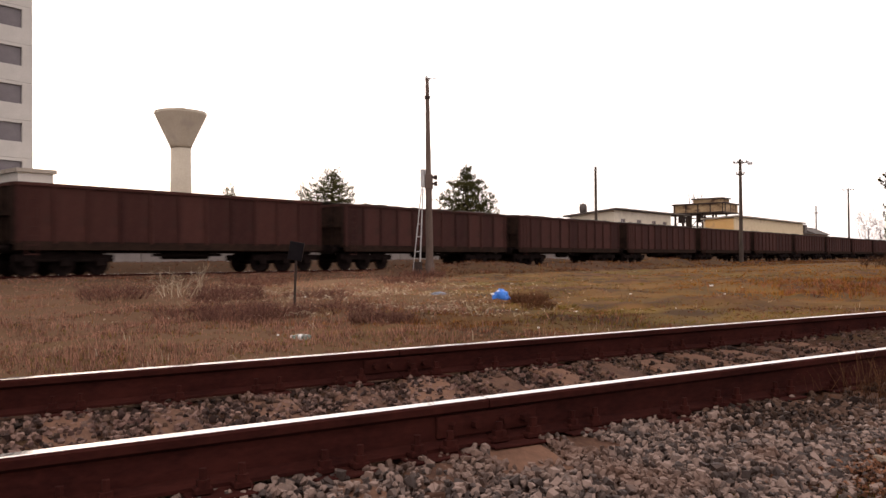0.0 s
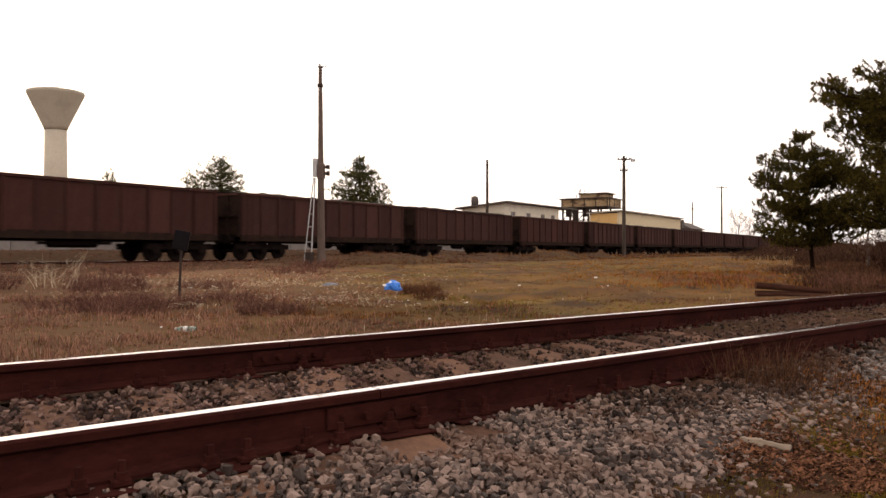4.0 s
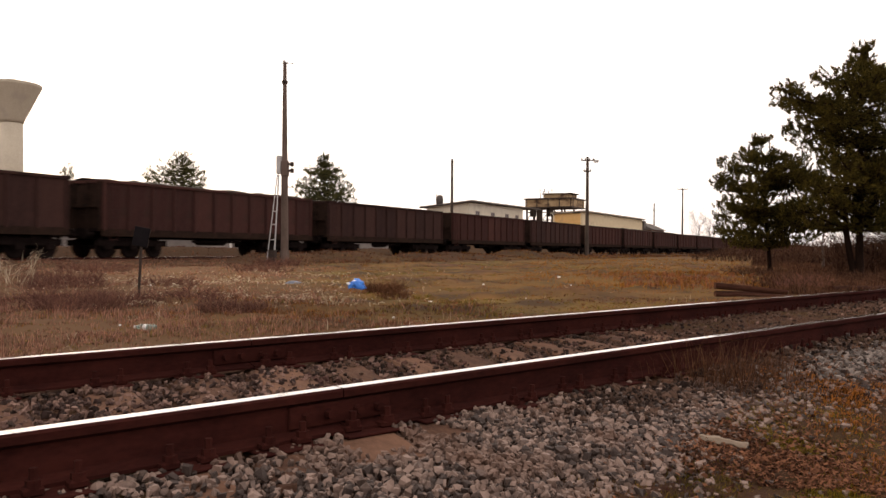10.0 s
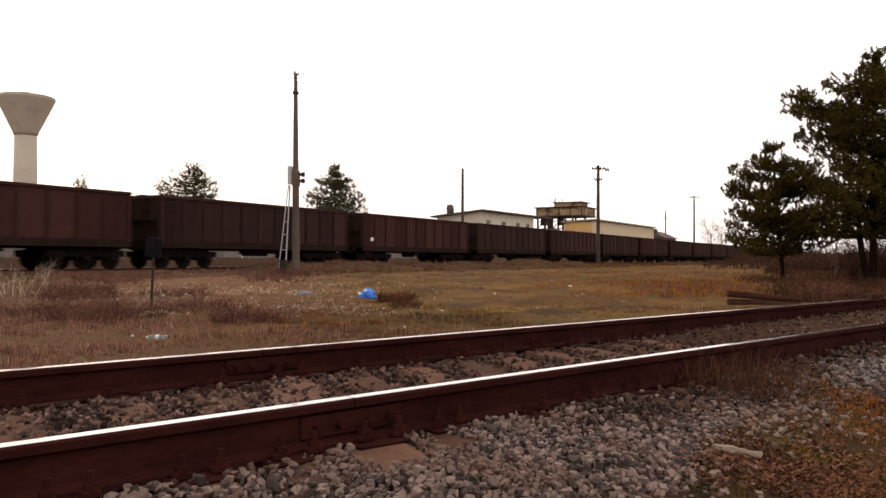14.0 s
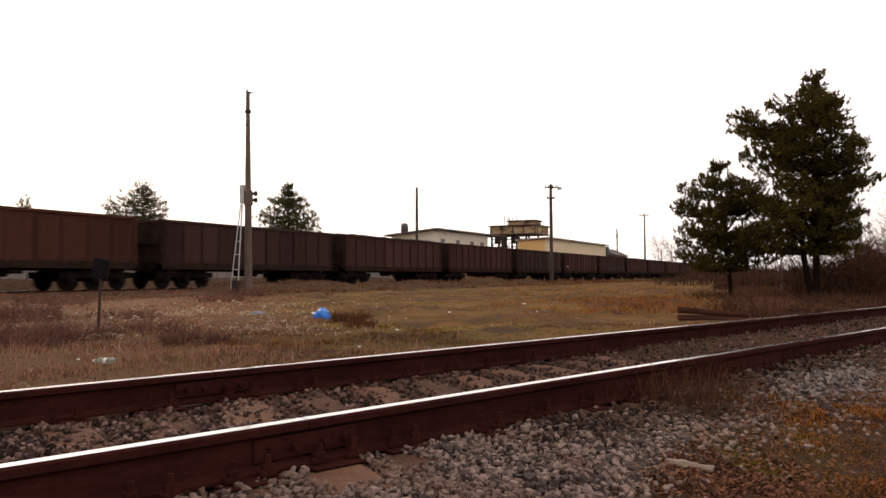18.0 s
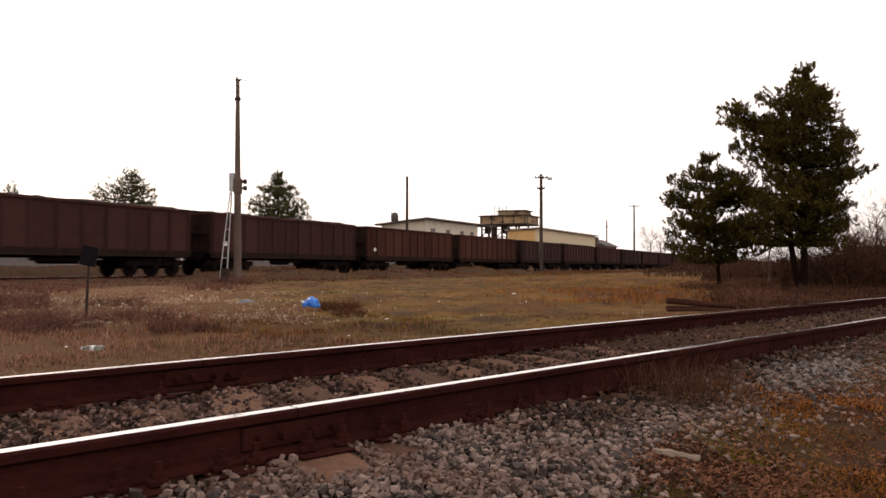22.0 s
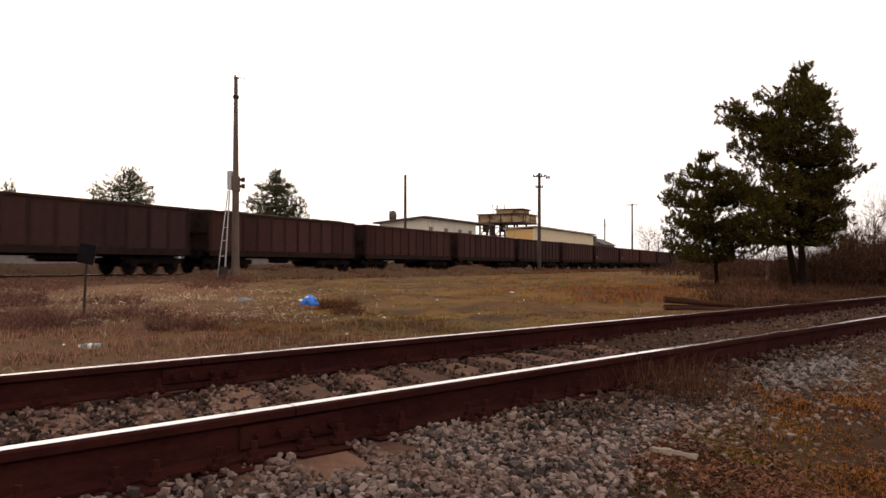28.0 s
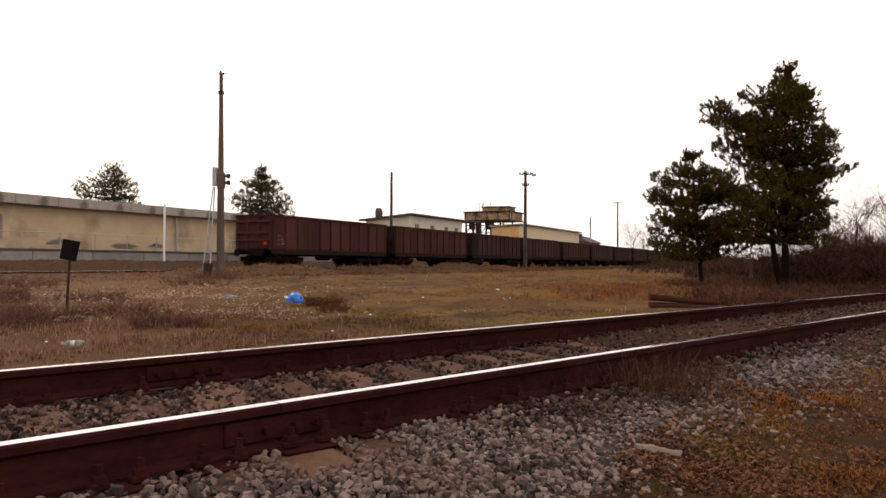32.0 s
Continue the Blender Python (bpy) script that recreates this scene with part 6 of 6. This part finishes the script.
def needle_clump(blades, p, way, size, count, width, rnd):
    """A bottle-brush of needles round a shoot."""
    way = Vector(way).normalized()
    for _ in range(count):
        along = rnd.random()
        o = Vector(p) + way * size * 0.9 * along
        d = Vector((rnd.gauss(0, 1), rnd.gauss(0, 1), rnd.gauss(0, 1))).normalized()
        d = (d + way * 0.75).normalized()
        tip = o + d * size * rnd.uniform(0.45, 0.8)
        side = d.cross(Vector((rnd.gauss(0, 1), rnd.gauss(0, 1), rnd.gauss(0, 1)))).normalized()
        blades.strip((o, tip), width, side)


def conifer(at, high, reach, start, whorls, per, size, count, width, material, label, trunk_r, seed, name, sub=3):
    """reach(u, bearing): length of the limbs at the height fraction u, towards a bearing in degrees."""
    rnd = random.Random(seed)
    tree = thing(name, at, label, "tree")
    bm = bmesh.new()
    spine = [Vector((0.05 * noise.noise((u * 3, seed, 0)), 0, high * u)) for u in [i / 10 for i in range(11)]]
    tube(bm, spine, [trunk_r * (1 - 0.92 * i / 10) + 0.004 for i in range(11)], 9)
    part("trunk", bm, BARK, tree)
    limbs, blades = bmesh.new(), Blades()
    for w in range(whorls):
        u = start + (0.985 - start) * (w + rnd.uniform(-0.25, 0.25)) / (whorls - 1)
        mid = u
        turn = rnd.uniform(0, 360)
        for k in range(per):
            b = turn + 360 * k / per + rnd.uniform(-22, 22)
            u = min(0.985, max(start, mid + rnd.gauss(0, 0.035)))
            base = Vector((0, 0, high * u))
            length = reach(u, (b + 180) % 360 - 180) * rnd.uniform(0.78, 1.08)
            if length < 0.08 * size:
                length = 0.08
            d = Vector((math.sin(radians(b)), math.cos(radians(b)), 0.35 * (u - 0.25)))
            pts = [base]
            n = 5
            for i in range(1, n + 1):
                f = i / n
                pts.append(base + d * length * f + Vector((0, 0, 0.16 * length * f * f + 0.05 * length * noise.noise((f * 2, k, w + seed)))))
            tube(limbs, pts, [max(0.004, trunk_r * 0.26 * (1 - 0.85 * i / n) * min(1, length)) for i in range(n + 1)], 5)
            steps = max(2, int(length / (size * 0.55)))
            for i in range(steps):
                f = 0.28 + 0.72 * (i + 0.5) / steps
                q = pts[0].lerp(pts[-1], f)
                q.z = pts[min(n, int(f * n + 0.5))].z
                for _ in range(sub if f < 0.93 else sub + 1):
                    s = rnd.uniform(-1, 1)
                    out = Vector((d.y, -d.x, 0)) * s * (0.22 * length * (1.15 - f) + size * 0.7)
                    tip = q + out + Vector((0, 0, rnd.uniform(-0.9, 1.7) * size))
                    needle_clump(blades, tip, (d.x * 0.5 + out.x * 0.3, d.y * 0.5 + out.y * 0.3, rnd.uniform(0.4, 1.2)), size * rnd.uniform(0.75, 1.2), count, width, rnd)
    part("branchwork", limbs, BARK, tree)
    crown = new("crown", blades.mesh("crown", material))
    crown.parent = tree
    crown["label"] = "dense tufted needles"
    return tree


def tufted_pine(at, high, reach, start, whorls, per, material, label, trunk_r, seed, twin=False, shoot=0.2, needles=33, width=0.0235, lean=(0.0, 0.0), rise=(-0.10, 0.18), gap=1.0, bare=0.16, loose=0.03, fingers=3, pad=4):
    """A pine whose level limbs carry upright brushes of needles along their side twigs."""
    rnd = random.Random(seed)
    fine = random.Random(seed + 100)
    tree = thing("pine_tree", at, label, "tree")
    bm = bmesh.new()

    def axis(u):
        return Vector((lean[0] * u + 0.05 * noise.noise((u * 3, seed, 0)), lean[1] * u, high * u))

    tube(bm, [axis(i / 10) - Vector((0, 0, 0.1 if i == 0 else 0)) for i in range(11)], [trunk_r * (1.25 if i == 0 else 1 - 0.92 * i / 10) + 0.004 for i in range(11)], 9)
    if twin:
        tube(bm, [(-0.07, 0.05, -0.1), (-0.22, 0.1, high * 0.1), (-0.35, 0.1, high * 0.22), (-0.38, 0.12, high * 0.45), (-0.24, 0.1, high * 0.7)], [trunk_r, trunk_r * 0.82, trunk_r * 0.72, trunk_r * 0.5, trunk_r * 0.15], 8)
    part("trunk", bm, BARK, tree)
    limbs, blades = bmesh.new(), Blades()

    def brush(p, way, size):
        way = way.normalized()
        for _ in range(needles):
            f = fine.random()
            o = p + way * size * 0.75 * f
            d = (way * (0.2 + 0.6 * f) + Vector((fine.gauss(0, 1), fine.gauss(0, 1), fine.gauss(0, 1))).normalized() * 0.8).normalized()
            blades.strip((o, o + d * size * fine.uniform(0.34, 0.46)), width, d.cross(Vector((fine.gauss(0, 1), fine.gauss(0, 1), fine.gauss(0, 1)))).normalized())

    def cluster(p, out, size):
        for _ in range(fingers):
            way = Vector((fine.gauss(0, 0.5), fine.gauss(0, 0.5), fine.uniform(0.4, 1.1))) + out * 0.45
            brush(p + Vector((fine.gauss(0, 0.3), fine.gauss(0, 0.3), fine.gauss(-0.1, 0.25))) * size, way, size * fine.uniform(0.7, 1.25))

    for w in range(whorls):
        mid = start + (0.985 - start) * (w + rnd.uniform(-0.2, 0.2)) / (whorls - 1)
        turn = rnd.uniform(0, 360)
        here = per if mid < 0.84 else 5 if mid < 0.92 else 3
        for k in range(here):
            b = radians(turn + 360 * k / here + rnd.uniform(-18, 18))
            u = min(0.985, max(start, mid + rnd.gauss(0, loose)))
            full = reach(min(1.0, u + 0.055), (math.degrees(b) + 180) % 360 - 180)
            length = max(0.05, full * rnd.choice((0.55, 0.75, 0.9, 1.0, 1.05)) - shoot * 0.5)
            d, side = Vector((math.sin(b), math.cos(b), 0)), Vector((math.cos(b), -math.sin(b), 0))
            up = rnd.uniform(*rise) + 0.5 * smooth(0.86, 1.0, u)
            pts = [axis(u) + d * length * f + Vector((0, 0, up * length * f + 0.12 * length * f ** 4 - 0.14 * length * f * (1 - f) + 0.04 * length * noise.noise((f * 2, k, w + seed)))) for f in (0, 0.25, 0.5, 0.75, 1)]
            tube(limbs, pts, [max(0.005, trunk_r * 0.32 * (1 - 0.8 * i / 4) * min(1, length)) for i in range(5)], 5)
            steps = max(1, int(length / (shoot * 1.35 * gap)))
            for i in range(steps + 1):
                f = 1 - (1 - bare) * i / max(1, steps)
                j = min(3, int(f * 4))
                q = pts[j].lerp(pts[j + 1], f * 4 - j)
                cluster(q, d, shoot * rnd.uniform(0.85, 1.1))
                if i < 2 and length > 0.5:
                    for _ in range(pad):
                        cluster(q + side * rnd.uniform(-1.3, 1.3) * shoot - d * rnd.uniform(0, 1.2) * shoot + Vector((0, 0, rnd.uniform(-0.3, 1.3) * shoot)), d, shoot * rnd.uniform(0.8, 1.1))
                for s in (-1, 1):
                    far = (0.36 * length * (1.1 - f) + shoot * 0.9) * rnd.uniform(0.5, 1.15)
                    tip = q + side * s * far + d * far * rnd.uniform(0.3, 0.8) + Vector((0, 0, rnd.uniform(-0.1, 0.5) * shoot))
                    tube(limbs, [q, q.lerp(tip, 0.5) - Vector((0, 0, 0.02)), tip], [0.008, 0.006, 0.004], 3)
                    way = (tip - q).normalized()
                    cluster(tip, way, shoot * rnd.uniform(0.8, 1.1))
                    n = int(far / (shoot * 1.6 * gap))
                    for m in range(1, n):
                        cluster(q.lerp(tip, m / n), way, shoot * rnd.uniform(0.75, 1.0))
    # leader
    for i in range(5):
        brush(axis(1.0) + Vector((rnd.gauss(0, 0.25), rnd.gauss(0, 0.25), 0.4 * i - 0.9)) * shoot, Vector((rnd.gauss(0, 0.25), rnd.gauss(0, 0.25), 1)), shoot * (1.1 - 0.08 * i))
    part("branchwork", limbs, BARK, tree)
    crown = new("crown", blades.mesh("crown", material))
    crown.parent = tree
    crown["label"] = "dense dark needles in upright brushes"
    return tree


def table(rows):
    """Limb length by height fraction for the sides towards bearing -90 and +90."""
    def reach(u, b):
        rs = rows
        for (u0, l0, r0), (u1, l1, r1) in zip(rs, rs[1:]):
            if u0 <= u <= u1:
                f = (u - u0) / (u1 - u0)
                l, r = l0 + (l1 - l0) * f, r0 + (r1 - r0) * f
                k = math.sin(radians(b)) * 0.5 + 0.5
                return l * (1 - k) + r * k
        return rs[-1][1]
    return reach


def make_pines():
    tufted_pine(pose(10.15, 23.45, ground_z(10.15, 23.45) - 0.03), 6.6,
                table([(0.0, 1.85, 0.1), (0.24, 2.0, 0.2), (0.27, 2.05, 0.9), (0.33, 2.15, 1.5), (0.37, 2.15, 0.9), (0.42, 2.15, 1.05), (0.46, 2.1, 1.5), (0.53, 2.1, 1.6), (0.57, 2.05, 1.7), (0.60, 2.0, 2.0), (0.63, 1.95, 1.45), (0.67, 1.9, 1.2), (0.70, 2.0, 1.75), (0.73, 2.15, 1.35), (0.78, 2.4, 1.2), (0.84, 2.35, 1.1), (0.875, 2.2, 0.9), (0.90, 0.85, 0.8), (0.94, 0.5, 0.42), (0.97, 0.28, 0.25), (1.0, 0.08, 0.08)]),
                0.22, 20, 6, NEEDLES, "large dark green pine with twin trunks and uneven layered crown", 0.115, 6, twin=True)
    tufted_pine(pose(8.54, 26.07, ground_z(8.54, 26.07) - 0.03), 4.3,
                table([(0.0, 1.3, 1.5), (0.2, 1.4, 1.6), (0.3, 1.5, 1.6), (0.42, 1.55, 1.6), (0.52, 1.75, 1.7), (0.60, 1.45, 1.6), (0.66, 1.35, 1.5), (0.73, 1.6, 1.5), (0.80, 1.5, 1.4), (0.88, 0.95, 1.2), (0.94, 0.6, 0.9), (1.0, 0.2, 0.3)]),
                0.22, 12, 6, NEEDLES, "smaller dark green pine crowding the larger one", 0.07, 8, lean=(-0.35, 0))
    # conifers behind the goods line
    tufted_pine(pose(-18.4, 80.0, 0), 10.2, table([(0, 3.9, 3.9), (0.55, 3.3, 3.3), (0.62, 3.5, 3.5), (0.70, 3.1, 3.1), (0.80, 2.6, 2.65), (0.85, 2.2, 2.2), (0.90, 1.7, 1.65), (0.95, 1.05, 1.0), (1, 0.3, 0.3)]), 0.25, 17, 6, FAR_NEEDLES,
                "conical dark conifer beyond the goods line", 0.2, 12, shoot=0.38, needles=14, width=0.055, fingers=4, pad=1, gap=1.45, rise=(-0.12, 0.12), loose=0.012)
    tufted_pine(pose(-33.35, 80.0, 0.3), 9.8, table([(0, 3.0, 2.0), (0.5, 4.2, 2.3), (0.78, 4.2, 2.4), (0.86, 3.5, 2.0), (0.91, 2.3, 1.7), (0.96, 1.5, 1.2), (1, 0.9, 0.6)]), 0.5, 13, 7, FAR_NEEDLES,
                "round-topped sparse conifer behind the warehouse", 0.2, 14, shoot=0.38, needles=13, width=0.055, fingers=3, pad=1, gap=2.1, bare=0.3, loose=0.04, rise=(-0.05, 0.25))
    conifer(pose(28.0, 44.0, 0), 5.6, table([(0, 1.6, 1.6), (0.4, 1.7, 1.7), (0.8, 0.9, 0.9), (1, 0.2, 0.2)]), 0.2, 10, 8, 0.4, 16, 0.035, RED_TWIG,
            "russet young conifer in the thicket", 0.1, 16, name="conifer", sub=2)
    conifer(pose(-57.5, 100.0, 0), 10.2, table([(0, 1.2, 1.2), (0.6, 1.4, 1.4), (1, 0.5, 0.5)]), 0.5, 6, 6, 0.6, 12, 0.08, FAR_NEEDLES, "small treetop behind the warehouse roof", 0.15, 18, name="conifer", sub=2)


make_pines()


def bare_tree(x, y, high, seed, label, r=0.12, twig=0.012):
    rnd = random.Random(seed)
    tree = thing("bare_tree", pose(x, y, -0.05), label, "tree", "bare trees")
    bm = bmesh.new()
    tube(bm, [(0, 0, 0), (0.05, 0, high * 0.2), (0.0, 0.05, high * 0.45), (0.1, 0, high * 0.75)], [r, r * 0.8, r * 0.55, r * 0.15], 8)
    part("trunk", bm, GREY_BARK, tree)
    blades = Blades()
    for _ in range(26):
        z = high * rnd.uniform(0.18, 0.72)
        a = rnd.uniform(0, 6.283)
        grow(blades, (0, 0, z), (math.cos(a) * 0.55, math.sin(a) * 0.55, 0.8), high * rnd.uniform(0.2, 0.33), twig * 3.2, 3, rnd, wild=0.5)
    ob = new("branchwork", blades.mesh("branchwork", PALE_TWIG))
    ob.parent = tree


def make_bare_trees():
    bare_tree(42.6, 177.0, 9.0, 51, "leafless tree beyond the goods line", 0.2, twig=0.028)
    bare_tree(45.4, 179.0, 8.4, 52, "leafless tree beyond the goods line", 0.2, twig=0.028)
    bare_tree(15.2, 31.5, 2.6, 53, "leafless spreading tree in the thicket", 0.09)
    bare_tree(17.5, 33.5, 3.6, 54, "leafless spreading tree in the thicket", 0.09)
    bare_tree(19.6, 33.0, 3.4, 55, "leafless spreading tree in the thicket", 0.09)
    bare_tree(21.5, 38.0, 4.2, 56, "leafless spreading tree in the thicket", 0.1)
    bare_tree(14.0, 36.0, 2.6, 57, "leafless spreading tree in the thicket", 0.08)


make_bare_trees()

motions()
